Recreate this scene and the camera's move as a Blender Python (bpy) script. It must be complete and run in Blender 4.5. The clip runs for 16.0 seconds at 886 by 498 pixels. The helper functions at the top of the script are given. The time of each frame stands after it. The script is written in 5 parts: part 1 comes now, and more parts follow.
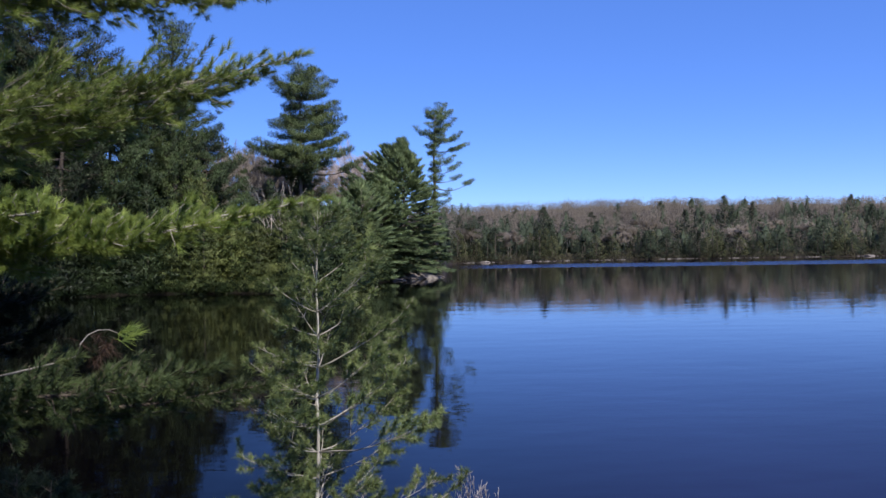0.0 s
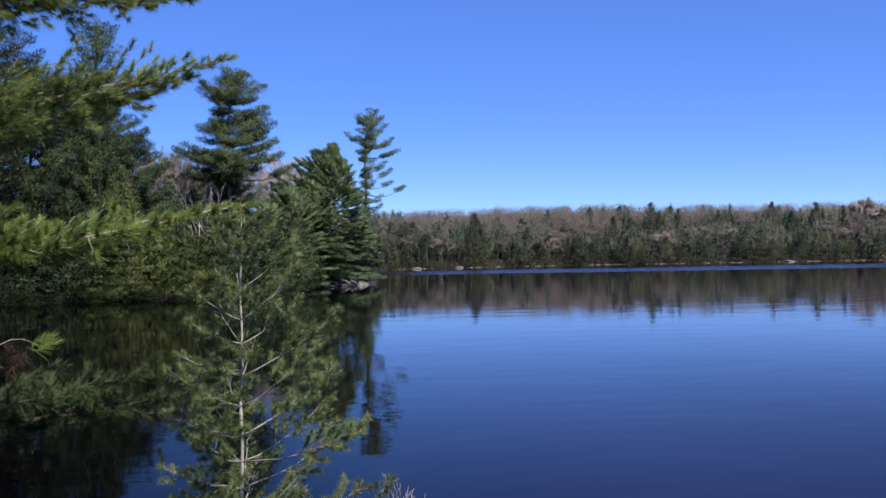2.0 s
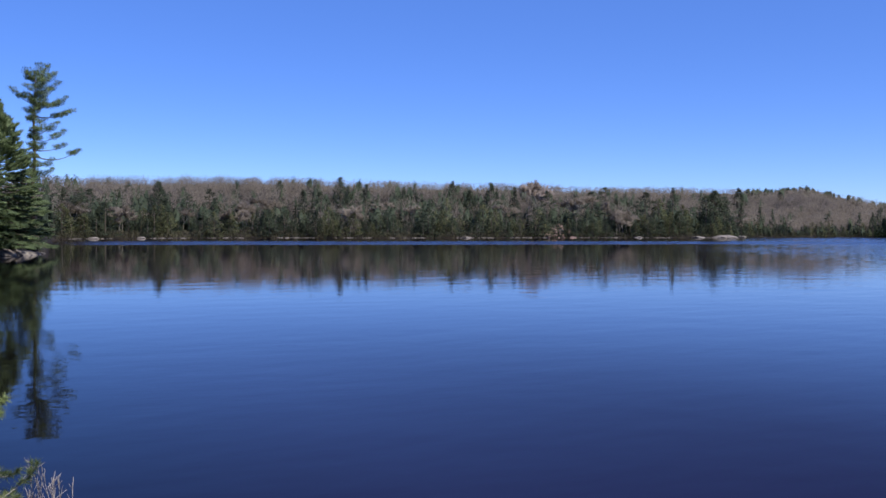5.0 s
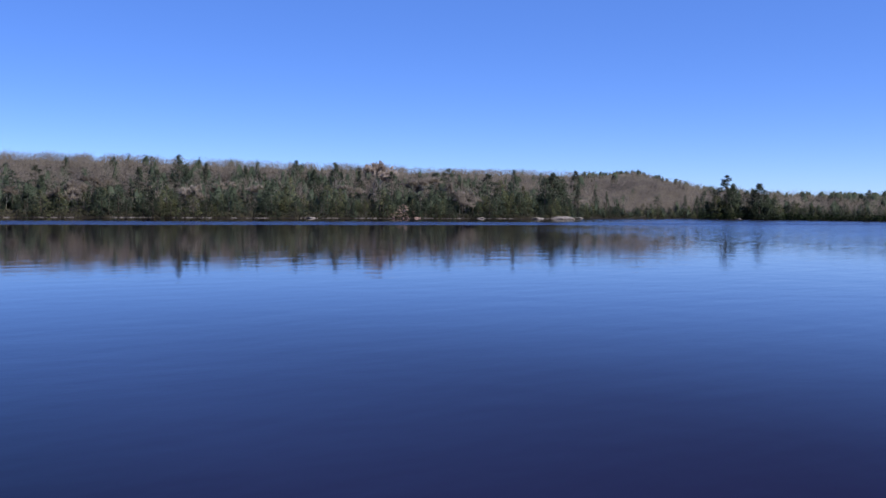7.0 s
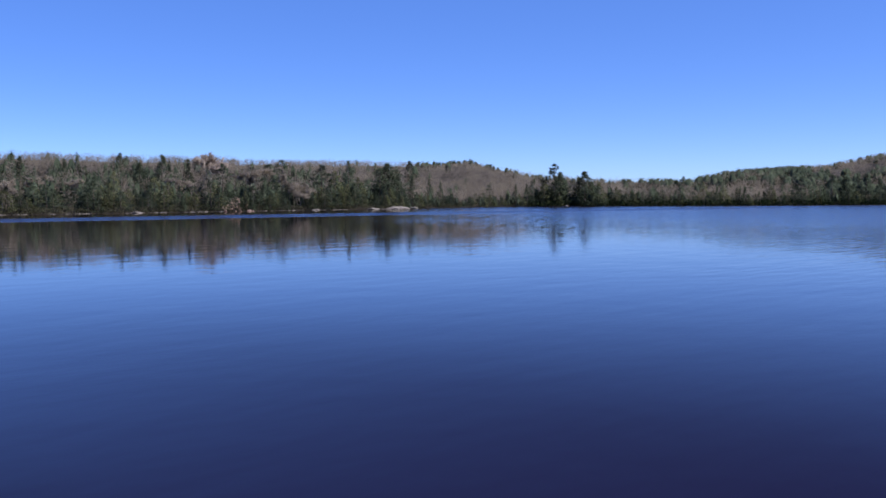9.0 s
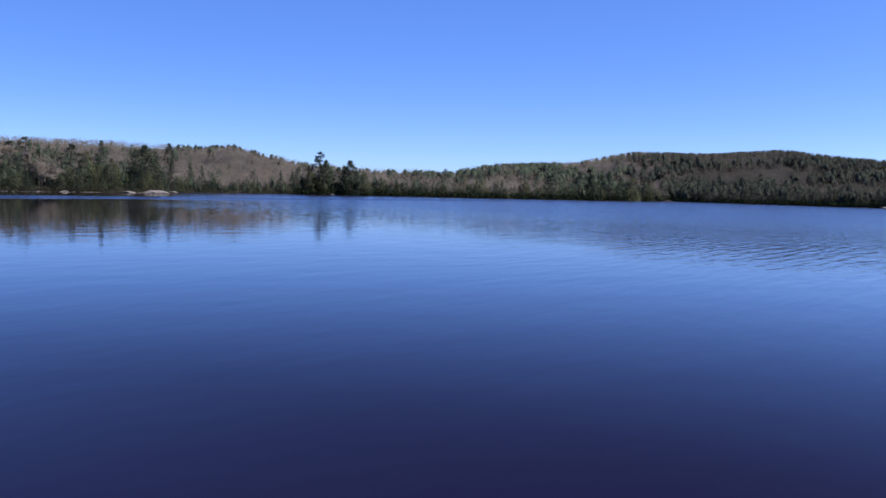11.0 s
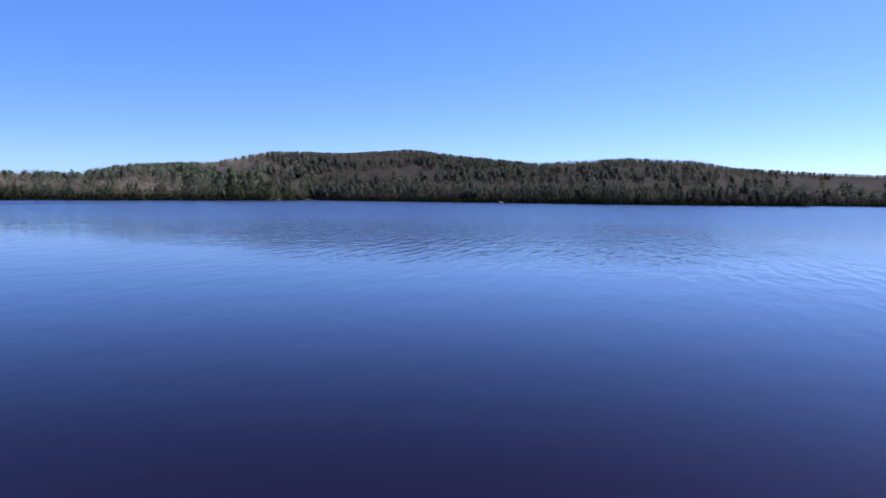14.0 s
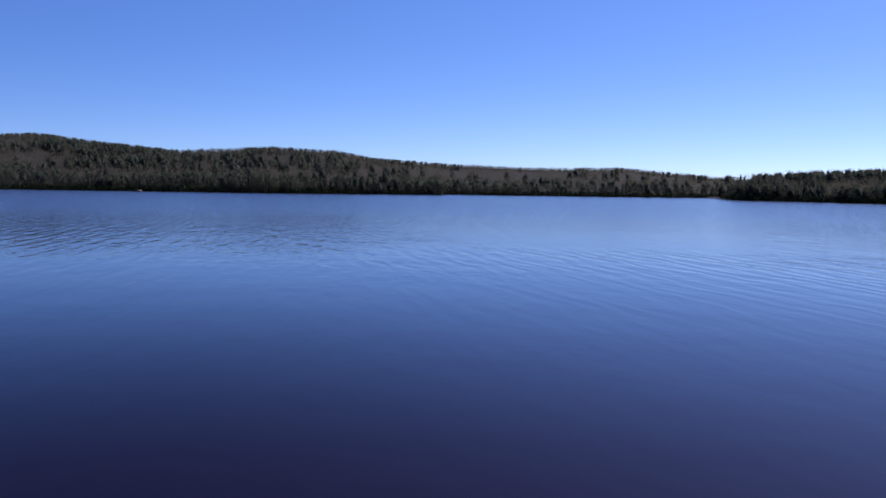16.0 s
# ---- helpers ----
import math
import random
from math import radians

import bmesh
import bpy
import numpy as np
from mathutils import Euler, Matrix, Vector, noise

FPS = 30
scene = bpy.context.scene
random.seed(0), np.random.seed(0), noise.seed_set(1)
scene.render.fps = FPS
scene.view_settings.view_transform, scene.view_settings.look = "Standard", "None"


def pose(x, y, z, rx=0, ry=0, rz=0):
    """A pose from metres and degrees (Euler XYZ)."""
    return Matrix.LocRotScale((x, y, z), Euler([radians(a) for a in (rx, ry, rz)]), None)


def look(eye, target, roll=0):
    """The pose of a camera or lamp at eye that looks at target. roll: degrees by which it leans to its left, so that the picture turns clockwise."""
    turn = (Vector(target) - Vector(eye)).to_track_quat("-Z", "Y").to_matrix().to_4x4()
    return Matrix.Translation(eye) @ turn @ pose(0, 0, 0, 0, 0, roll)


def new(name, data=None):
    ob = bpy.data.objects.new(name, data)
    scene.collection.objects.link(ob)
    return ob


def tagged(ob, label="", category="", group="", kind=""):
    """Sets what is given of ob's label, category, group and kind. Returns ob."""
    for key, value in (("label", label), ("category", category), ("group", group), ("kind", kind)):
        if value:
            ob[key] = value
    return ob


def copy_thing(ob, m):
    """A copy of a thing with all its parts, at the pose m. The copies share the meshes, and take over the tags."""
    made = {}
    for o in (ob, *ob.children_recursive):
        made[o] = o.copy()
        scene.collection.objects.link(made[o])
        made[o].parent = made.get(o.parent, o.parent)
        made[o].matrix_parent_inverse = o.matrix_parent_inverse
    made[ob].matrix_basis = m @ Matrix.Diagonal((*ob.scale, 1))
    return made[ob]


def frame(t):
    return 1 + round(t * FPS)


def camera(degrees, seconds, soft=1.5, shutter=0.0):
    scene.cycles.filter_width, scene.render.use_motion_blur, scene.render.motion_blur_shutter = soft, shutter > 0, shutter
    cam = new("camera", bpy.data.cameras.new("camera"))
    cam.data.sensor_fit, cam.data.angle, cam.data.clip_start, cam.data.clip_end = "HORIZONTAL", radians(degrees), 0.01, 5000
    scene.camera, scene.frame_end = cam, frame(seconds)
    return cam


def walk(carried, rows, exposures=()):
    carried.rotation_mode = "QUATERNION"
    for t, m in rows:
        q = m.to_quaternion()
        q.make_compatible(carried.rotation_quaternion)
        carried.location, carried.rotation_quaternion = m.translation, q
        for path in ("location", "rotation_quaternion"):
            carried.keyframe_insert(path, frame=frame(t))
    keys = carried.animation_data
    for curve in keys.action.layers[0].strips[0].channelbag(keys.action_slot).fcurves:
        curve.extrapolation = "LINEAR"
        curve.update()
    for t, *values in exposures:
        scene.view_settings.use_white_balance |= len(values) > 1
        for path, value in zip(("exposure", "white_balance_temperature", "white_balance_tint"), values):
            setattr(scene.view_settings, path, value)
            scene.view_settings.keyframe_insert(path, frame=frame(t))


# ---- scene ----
# ---------- camera: carried on a turning body, some way before its axis ----------
EYE = 4.0
cam = camera(50.9, 16.0, soft=1.5)
PATH = [
    (0.0, 0.00, -0.10, 0.77), (0.5, 0.15, -0.56, 0.35), (1.0, 0.06, 0.02, 0.63), (1.5, -1.17, 0.16, 0.70),
    (2.0, -4.20, 0.23, 0.83), (2.5, -9.19, -0.56, -0.11), (3.0, -13.23, -0.95, 0.15), (3.5, -16.33, -1.21, -0.14),
    (4.0, -19.14, -1.18, -0.29), (4.2, -19.90, -1.24, -0.33),
    (6.5, -30.25, -2.21, -0.63), (7.0, -32.61, -2.60, -0.77), (7.5, -34.56, -2.85, -0.77), (8.0, -36.83, -2.92, -0.42),
    (8.5, -38.52, -3.16, -0.67), (9.0, -42.70, -3.12, 0.18), (9.2, -44.43, -3.21, -0.62),
    (11.3, -58.85, -3.44, -1.16), (11.5, -60.11, -3.21, -1.06), (12.0, -64.00, -3.01, -1.00), (12.5, -68.20, -3.05, -1.04),
    (13.0, -71.61, -2.92, -0.64), (13.5, -74.77, -3.28, -1.00), (14.0, -78.80, -3.32, -0.58), (14.5, -85.20, -2.99, -0.54),
    (15.0, -90.54, -2.74, -0.67), (15.5, -95.93, -2.98, -0.99), (16.0, -100.33, -3.76, -0.81)]
ARM = 0.65
walk(cam, [(t, pose(-ARM * math.sin(radians(y)), ARM * (math.cos(radians(y)) - 1), EYE, 90 + p, r, y))
           for t, y, p, r in PATH],
     [(0.0, 0.62), (2.0, 0.62), (4.0, 0.56), (7.0, 0.53), (12.5, 0.6), (13.0, 0.61), (14.0, 0.64), (14.5, 0.34), (15.0, 0.24), (16.0, 0.08)])

# ---------- light ----------
SUN_AZ, SUN_EL = -150.0, 50.0
world = bpy.data.worlds.new("sky")
scene.world = world
world.use_nodes = True
wn = world.node_tree.nodes
sky = wn.new("ShaderNodeTexSky")
sky.sky_type = "NISHITA"
sky.sun_disc = False
sky.sun_elevation = radians(SUN_EL)
sky.sun_rotation = radians(-SUN_AZ)
sky.altitude = 1000
sky.air_density, sky.dust_density, sky.ozone_density = 0.52, 0.8, 3.0
deepen = wn.new("ShaderNodeHueSaturation")
deepen.inputs["Saturation"].default_value = 1.25
deepen.inputs["Hue"].default_value = 0.5145
world.node_tree.links.new(sky.outputs[0], deepen.inputs["Color"])
haze = wn.new("ShaderNodeMix")
haze.data_type = "RGBA"
haze.inputs[0].default_value = 0.42
haze.inputs[7].default_value = (0.63, 1.35, 3.95, 1)
world.node_tree.links.new(deepen.outputs[0], haze.inputs[6])
# the air brightens towards the sun's side
aim = wn.new("ShaderNodeVectorMath")
aim.operation = "DOT_PRODUCT"
aim.inputs[1].default_value = (-math.sin(radians(SUN_AZ)), math.cos(radians(SUN_AZ)), 0)
world.node_tree.links.new(wn.new("ShaderNodeTexCoord").outputs["Generated"], aim.inputs[0])
ease = wn.new("ShaderNodeMapRange")
ease.interpolation_type = "SMOOTHSTEP"
ease.inputs[1].default_value, ease.inputs[2].default_value = 0.1, 1.0
world.node_tree.links.new(aim.outputs["Value"], ease.inputs[0])
glare = wn.new("ShaderNodeMix")
glare.data_type, glare.blend_type = "RGBA", "MULTIPLY"
glare.inputs[7].default_value = (1.27, 1.25, 1.22, 1)
world.node_tree.links.new(ease.outputs[0], glare.inputs[0])
world.node_tree.links.new(haze.outputs[2], glare.inputs[6])
world.node_tree.links.new(glare.outputs[2], wn["Background"].inputs[0])
wn["Background"].inputs[1].default_value = 0.158
sun = new("sun", bpy.data.lights.new("sun", "SUN"))
sun.data.energy, sun.data.angle, sun.data.color = 4.6, radians(0.5), (1.0, 0.95, 0.86)
sun.matrix_world = look((0, 0, 60), (100 * math.sin(radians(SUN_AZ)) * math.cos(radians(SUN_EL)),
                                     -100 * math.cos(radians(SUN_AZ)) * math.cos(radians(SUN_EL)),
                                     60 - 100 * math.sin(radians(SUN_EL))))


# ---------- materials ----------
def material(name):
    m = bpy.data.materials.new(name)
    m.use_nodes = True
    nt = m.node_tree
    return m, nt, nt.nodes["Principled BSDF"], nt.nodes["Material Output"]


def node(nt, kind, **inputs):
    n = nt.nodes.new(kind)
    for k, v in inputs.items():
        n.inputs[k.replace("_", " ")].default_value = v
    return n


def ramp(nt, source, stops):
    r = nt.nodes.new("ShaderNodeValToRGB")
    while len(r.color_ramp.elements) < len(stops):
        r.color_ramp.elements.new(0.5)
    for e, (pos, col) in zip(r.color_ramp.elements, stops):
        e.position, e.color = pos, (*col, 1)
    nt.links.new(source, r.inputs[0])
    return r.outputs[0]


def place(nt, sx=1.0, sy=1.0, sz=1.0, local=False):
    mp = nt.nodes.new("ShaderNodeMapping")
    mp.inputs["Scale"].default_value = (sx, sy, sz)
    if local:
        src = nt.nodes.new("ShaderNodeTexCoord").outputs["Object"]
    else:
        src = nt.nodes.new("ShaderNodeNewGeometry").outputs["Position"]
    nt.links.new(src, mp.inputs["Vector"])
    return mp.outputs[0]


def mixed(nt, fac, a, b, how="MIX"):
    mx = nt.nodes.new("ShaderNodeMix")
    mx.data_type, mx.blend_type = "RGBA", how
    for sock, v in ((mx.inputs[0], fac), (mx.inputs[6], a), (mx.inputs[7], b)):
        if isinstance(v, (int, float)):
            sock.default_value = v
        elif isinstance(v, tuple):
            sock.default_value = (*v, 1)
        else:
            nt.links.new(v, sock)
    return mx.outputs[2]


def leafy(name, dark, mid, light, through_light=0.35, rough=0.55, big=0.15, spread=0.72):
    """Foliage or twigs: colour varies per plant, per clump and over the crown; some light passes through."""
    m, nt, bsdf, out = material(name)
    geo = nt.nodes.new("ShaderNodeNewGeometry")
    info = nt.nodes.new("ShaderNodeObjectInfo")
    isl = ramp(nt, geo.outputs["Random Per Island"], [(0.0, dark), (0.5, mid), (1.0, light)])
    nz = node(nt, "ShaderNodeTexNoise", Scale=big, Detail=2.0)
    nt.links.new(place(nt), nz.inputs["Vector"])
    patch = ramp(nt, nz.outputs[0], [(0.35, dark), (0.65, light)])
    col = mixed(nt, spread, isl, patch)
    hsv = nt.nodes.new("ShaderNodeHueSaturation")
    rng = node(nt, "ShaderNodeMapRange")
    rng.inputs[3].default_value, rng.inputs[4].default_value = 0.72, 1.25
    nt.links.new(info.outputs["Random"], rng.inputs[0])
    nt.links.new(rng.outputs[0], hsv.inputs["Value"])
    nt.links.new(col, hsv.inputs["Color"])
    nt.links.new(hsv.outputs[0], bsdf.inputs["Base Color"])
    bsdf.inputs["Roughness"].default_value = rough
    bsdf.inputs["Specular IOR Level"].default_value = 0.25 if rough < 0.7 else 0.04
    if through_light > 0:
        tr = nt.nodes.new("ShaderNodeBsdfTranslucent")
        nt.links.new(hsv.outputs[0], tr.inputs["Color"])
        mx = nt.nodes.new("ShaderNodeMixShader")
        mx.inputs[0].default_value = through_light
        nt.links.new(bsdf.outputs[0], mx.inputs[1])
        nt.links.new(tr.outputs[0], mx.inputs[2])
        nt.links.new(mx.outputs[0], out.inputs["Surface"])
    return m


def rough_solid(name, stops, scale, bump, rough=0.85, stretch=(1, 1, 1), fine=9.0, local=True):
    """Bark, rock, soil: two scales of mottling and a relief."""
    m, nt, bsdf, out = material(name)
    co = place(nt, *stretch, local=local)
    big = node(nt, "ShaderNodeTexNoise", Scale=scale, Detail=5.0, Roughness=0.6)
    small = node(nt, "ShaderNodeTexNoise", Scale=scale * fine, Detail=4.0, Roughness=0.65)
    for n in (big, small):
        nt.links.new(co, n.inputs["Vector"])
    c1 = ramp(nt, big.outputs[0], stops)
    c2 = ramp(nt, small.outputs[0], [(0.3, (0.55, 0.55, 0.55)), (0.7, (1.15, 1.13, 1.1))])
    col = mixed(nt, 0.8, c1, c2, "MULTIPLY")
    nt.links.new(col, bsdf.inputs["Base Color"])
    bsdf.inputs["Roughness"].default_value = rough
    bsdf.inputs["Specular IOR Level"].default_value = 0.12
    bp = node(nt, "ShaderNodeBump", Strength=bump, Distance=0.03)
    nt.links.new(small.outputs[0], bp.inputs["Height"])
    nt.links.new(bp.outputs[0], bsdf.inputs["Normal"])
    return m


# sunlight on the third tier is put into this brighter, yellower needle colour
M_PINE_LIT = leafy("lit_pine_needles", (0.094, 0.146, 0.034), (0.218, 0.300, 0.072), (0.41, 0.48, 0.125), 0.45, big=5.0, spread=0.62)
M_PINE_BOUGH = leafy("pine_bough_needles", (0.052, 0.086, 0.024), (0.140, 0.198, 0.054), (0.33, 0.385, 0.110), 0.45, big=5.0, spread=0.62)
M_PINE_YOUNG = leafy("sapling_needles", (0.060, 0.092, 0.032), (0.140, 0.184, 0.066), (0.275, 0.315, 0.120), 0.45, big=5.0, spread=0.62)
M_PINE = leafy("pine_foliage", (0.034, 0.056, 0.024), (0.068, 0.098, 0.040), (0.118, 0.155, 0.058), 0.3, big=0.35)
M_PLUME = leafy("soft_pine_foliage", (0.062, 0.102, 0.052), (0.140, 0.200, 0.098), (0.250, 0.320, 0.160), 0.3, big=0.9)
M_SPRUCE = leafy("spruce_foliage", (0.034, 0.046, 0.033), (0.052, 0.066, 0.046), (0.076, 0.093, 0.064), 0.35, 0.75, big=0.12, spread=0.5)
# shade of the bay and low boughs is put into these two greens
M_SHADED_GREEN = leafy("shaded_evergreen_foliage", (0.008, 0.015, 0.007), (0.016, 0.028, 0.011), (0.033, 0.050, 0.018), 0.15, big=0.45, spread=0.93)
M_BAY_SHADED = leafy("shaded_bay_foliage", (0.013, 0.024, 0.011), (0.028, 0.047, 0.019), (0.060, 0.088, 0.034), 0.2, big=0.45, spread=0.85)
M_CEDAR = leafy("cedar_foliage", (0.042, 0.062, 0.018), (0.084, 0.108, 0.032), (0.140, 0.160, 0.050), 0.25, big=0.6, spread=0.9)
M_TWIG = leafy("bare_twigs", (0.172, 0.148, 0.129), (0.228, 0.198, 0.174), (0.285, 0.250, 0.222), 0.5, 0.8, big=0.06, spread=0.6)
# the eastern hills' side-lit darkness is put into these two colours
M_TWIG_SHADED = leafy("shaded_bare_twigs", (0.056, 0.051, 0.046), (0.073, 0.067, 0.061), (0.092, 0.084, 0.077), 0.5, 0.8, big=0.03, spread=0.6)
M_FIR_SHADED = leafy("shaded_fir_foliage", (0.030, 0.036, 0.029), (0.044, 0.051, 0.040), (0.062, 0.070, 0.055), 0.3, 0.75, big=0.06, spread=0.6)
M_OLIVE = leafy("olive_evergreen_foliage", (0.060, 0.068, 0.036), (0.090, 0.098, 0.052), (0.130, 0.136, 0.074), 0.3, 0.75, big=0.12, spread=0.5)
M_BUDS = leafy("budding_twigs", (0.26, 0.212, 0.196), (0.36, 0.30, 0.28), (0.46, 0.40, 0.375), 0.5, 0.8, big=0.15)
M_PALE = leafy("pale_twigs", (0.22, 0.18, 0.16), (0.32, 0.28, 0.25), (0.45, 0.41, 0.37), 0.0, 0.8, big=0.3)
M_DEAD = leafy("dead_needles", (0.032, 0.017, 0.011), (0.062, 0.033, 0.021), (0.11, 0.066, 0.042), 0.2, big=2.0)
M_BARK = rough_solid("pine_bark", [(0.3, (0.05, 0.04, 0.033)), (0.7, (0.16, 0.13, 0.11))], 5.0, 0.8, stretch=(1, 1, 0.25))
M_YOUNG_BARK = rough_solid("young_pine_bark", [(0.3, (0.34, 0.31, 0.27)), (0.7, (0.62, 0.58, 0.52))], 9.0, 0.5, stretch=(1, 1, 0.4))
M_GREY_BARK = rough_solid("grey_bark", [(0.3, (0.16, 0.14, 0.12)), (0.7, (0.34, 0.31, 0.28))], 3.0, 0.5, stretch=(1, 1, 0.3))
M_YOUNG_TWIG = rough_solid("young_pine_branches", [(0.3, (0.24, 0.215, 0.185)), (0.7, (0.46, 0.425, 0.38))], 9.0, 0.4)
M_STEM = rough_solid("wood_stems", [(0.3, (0.07, 0.06, 0.055)), (0.7, (0.18, 0.16, 0.145))], 0.4, 0.3, stretch=(1, 1, 0.3))
M_BRIGHT = leafy("fresh_growth", (0.10, 0.14, 0.02), (0.20, 0.24, 0.04), (0.32, 0.34, 0.08), 0.35, big=2.0)
M_ROCK = rough_solid("shore_granite", [(0.25, (0.09, 0.078, 0.072)), (0.5, (0.175, 0.153, 0.142)), (0.75, (0.30, 0.268, 0.248))], 1.1, 0.9)
M_PINK = rough_solid("pink_scree", [(0.25, (0.16, 0.11, 0.10)), (0.5, (0.28, 0.19, 0.17)), (0.75, (0.42, 0.33, 0.30))], 1.1, 0.9)
M_SOIL = rough_solid("leaf_litter", [(0.25, (0.015, 0.012, 0.010)), (0.5, (0.026, 0.021, 0.017)), (0.8, (0.044, 0.036, 0.029))], 0.35, 0.8, fine=14.0, local=False)


def lake_material():
    m, nt, bsdf, out = material("lake_water")
    bsdf.inputs["Base Color"].default_value = (0.0030, 0.0009, 0.0022, 1)
    bsdf.inputs["Roughness"].default_value = 0.03
    bsdf.inputs["IOR"].default_value = 1.23

    def math_node(op, a, b):
        n = nt.nodes.new("ShaderNodeMath")
        n.operation = op
        for sock, v in zip(n.inputs, (a, b)):
            if isinstance(v, (int, float)):
                sock.default_value = v
            else:
                nt.links.new(v, sock)
        return n.outputs[0]

    def window(src, lo, hi, a, b):
        n = node(nt, "ShaderNodeMapRange")
        n.interpolation_type = "SMOOTHSTEP"
        for k, v in enumerate((lo, hi, a, b)):
            n.inputs[k + 1].default_value = v
        nt.links.new(src, n.inputs[0])
        return n.outputs[0]

    geo = nt.nodes.new("ShaderNodeNewGeometry")
    sep = nt.nodes.new("ShaderNodeSeparateXYZ")
    nt.links.new(geo.outputs["Position"], sep.inputs[0])
    x, y = sep.outputs[0], sep.outputs[1]
    drift = node(nt, "ShaderNodeTexNoise", Scale=1.0, Detail=2.0)
    nt.links.new(place(nt, 0.02, 0.012, 0), drift.inputs["Vector"])
    span = nt.nodes.new("ShaderNodeVectorMath")
    span.operation = "LENGTH"
    nt.links.new(geo.outputs["Position"], span.inputs[0])
    away = span.outputs["Value"]
    # open water to the east is ruffled, the lee of the western woods calm
    lee = math_node("SUBTRACT", x, math_node("MULTIPLY", y, 0.72))
    open_water = window(math_node("ADD", lee, math_node("MULTIPLY", drift.outputs[0], 40.0)), 4, 125, 0.0, 1.0)
    ruffled = window(lee, 10, 75, 0.0, 1.0)
    beyond = window(math_node("ADD", away, math_node("MULTIPLY", drift.outputs[0], 60.0)), 90, 250, 0.10, 0.15)
    # one strip of wind before the northern shore
    strip_y = math_node("ADD", y, math_node("MULTIPLY", drift.outputs[0], 16.0))
    strip = math_node("MULTIPLY", window(strip_y, 176, 182, 0.0, 1.0), window(strip_y, 205, 225, 1.0, 0.0))
    strip = math_node("MULTIPLY", strip, window(x, -6, 14, 0.0, 0.25))
    rough = math_node("ADD", math_node("MAXIMUM", math_node("MULTIPLY", open_water, beyond), strip), 0.012)
    nt.links.new(rough, bsdf.inputs["Roughness"])
    # wavelets in drifting patches on the open water, a faint breath of air elsewhere; their crests lie east and west
    patch = node(nt, "ShaderNodeTexNoise", Scale=1.0, Detail=2.0)
    nt.links.new(place(nt, 0.03, 0.013, 0), patch.inputs["Vector"])
    px = math_node("ADD", x, math_node("MULTIPLY", patch.outputs[0], 60.0))
    py = math_node("ADD", y, math_node("MULTIPLY", drift.outputs[0], 40.0))
    cat = math_node("MULTIPLY", math_node("MULTIPLY", window(px, 78, 104, 0.0, 1.0), window(px, 140, 185, 1.0, 0.0)),
                    math_node("MULTIPLY", window(py, 8, 22, 0.0, 1.0), window(py, 55, 90, 1.0, 0.0)))
    waves = math_node("MULTIPLY", math_node("ADD", math_node("MULTIPLY", cat, 0.27), window(patch.outputs[0], 0.42, 0.6, 0.06, 0.17)), ruffled)
    waves = math_node("MULTIPLY", math_node("MULTIPLY", waves, window(away, 130, 210, 1.0, 0.0)), window(away, 12, 60, 0.7, 1.0))
    breath = math_node("MULTIPLY", window(x, 8, 60, 0.055, 0.105), window(away, 110, 200, 1.0, 0.15))
    n1 = node(nt, "ShaderNodeTexNoise", Scale=1.0, Detail=3.0, Roughness=0.55)
    nt.links.new(place(nt, 0.9, 1.7, 0), n1.inputs["Vector"])
    n2 = node(nt, "ShaderNodeTexNoise", Scale=1.0, Detail=2.0)
    nt.links.new(place(nt, 0.22, 0.42, 0), n2.inputs["Vector"])
    n3 = node(nt, "ShaderNodeTexWave", Scale=0.25, Distortion=9.0, Detail=3.0, Detail_Scale=1.4, Detail_Roughness=0.6)
    n3.wave_type, n3.bands_direction = "BANDS", "Y"
    nt.links.new(place(nt, 0.35, 1.0, 0), n3.inputs["Vector"])
    long_waves = math_node("MULTIPLY", n3.outputs["Fac"], math_node("MULTIPLY", ruffled, 1.2))
    height = math_node("ADD", math_node("ADD", math_node("MULTIPLY", n2.outputs[0], 3.0), n1.outputs[0]), long_waves)
    bp = node(nt, "ShaderNodeBump", Strength=1.0, Distance=0.06)
    nt.links.new(height, bp.inputs["Height"])
    nt.links.new(math_node("MAXIMUM", waves, breath), bp.inputs["Strength"])
    # chop too fine to tell apart on the far open water
    chop = node(nt, "ShaderNodeTexNoise", Scale=1.0, Detail=2.0)
    nt.links.new(place(nt, 0.8, 1.9, 0), chop.inputs["Vector"])
    far_open = math_node("MULTIPLY", open_water, window(math_node("ADD", away, math_node("MULTIPLY", drift.outputs[0], 60.0)), 100, 260, 0.0, 1.0))

    def vector_node(op, a, b):
        n = nt.nodes.new("ShaderNodeVectorMath")
        n.operation = op
        for sock, v in zip(n.inputs, (a, b)):
            if isinstance(v, tuple):
                sock.default_value = v
            elif v is not None:
                nt.links.new(v, sock)
        return n

    lean = vector_node("MULTIPLY", vector_node("SUBTRACT", chop.outputs["Color"], (0.5, 0.5, 0.5)).outputs[0], (0.8, 1.2, 0.0))
    amount = vector_node("SCALE", lean.outputs[0], None)
    nt.links.new(far_open, amount.inputs["Scale"])
    choppy = vector_node("NORMALIZE", vector_node("ADD", bp.outputs[0], amount.outputs[0]).outputs[0], None)
    nt.links.new(choppy.outputs[0], bsdf.inputs["Normal"])
    # peat-stained near water; weaker reflections by bank and bay are put into the IOR
    near = window(away, 9, 46, 1.0, 0.0)
    shoal = math_node("MULTIPLY", window(y, -13, 4, 1.0, 0.0), near)
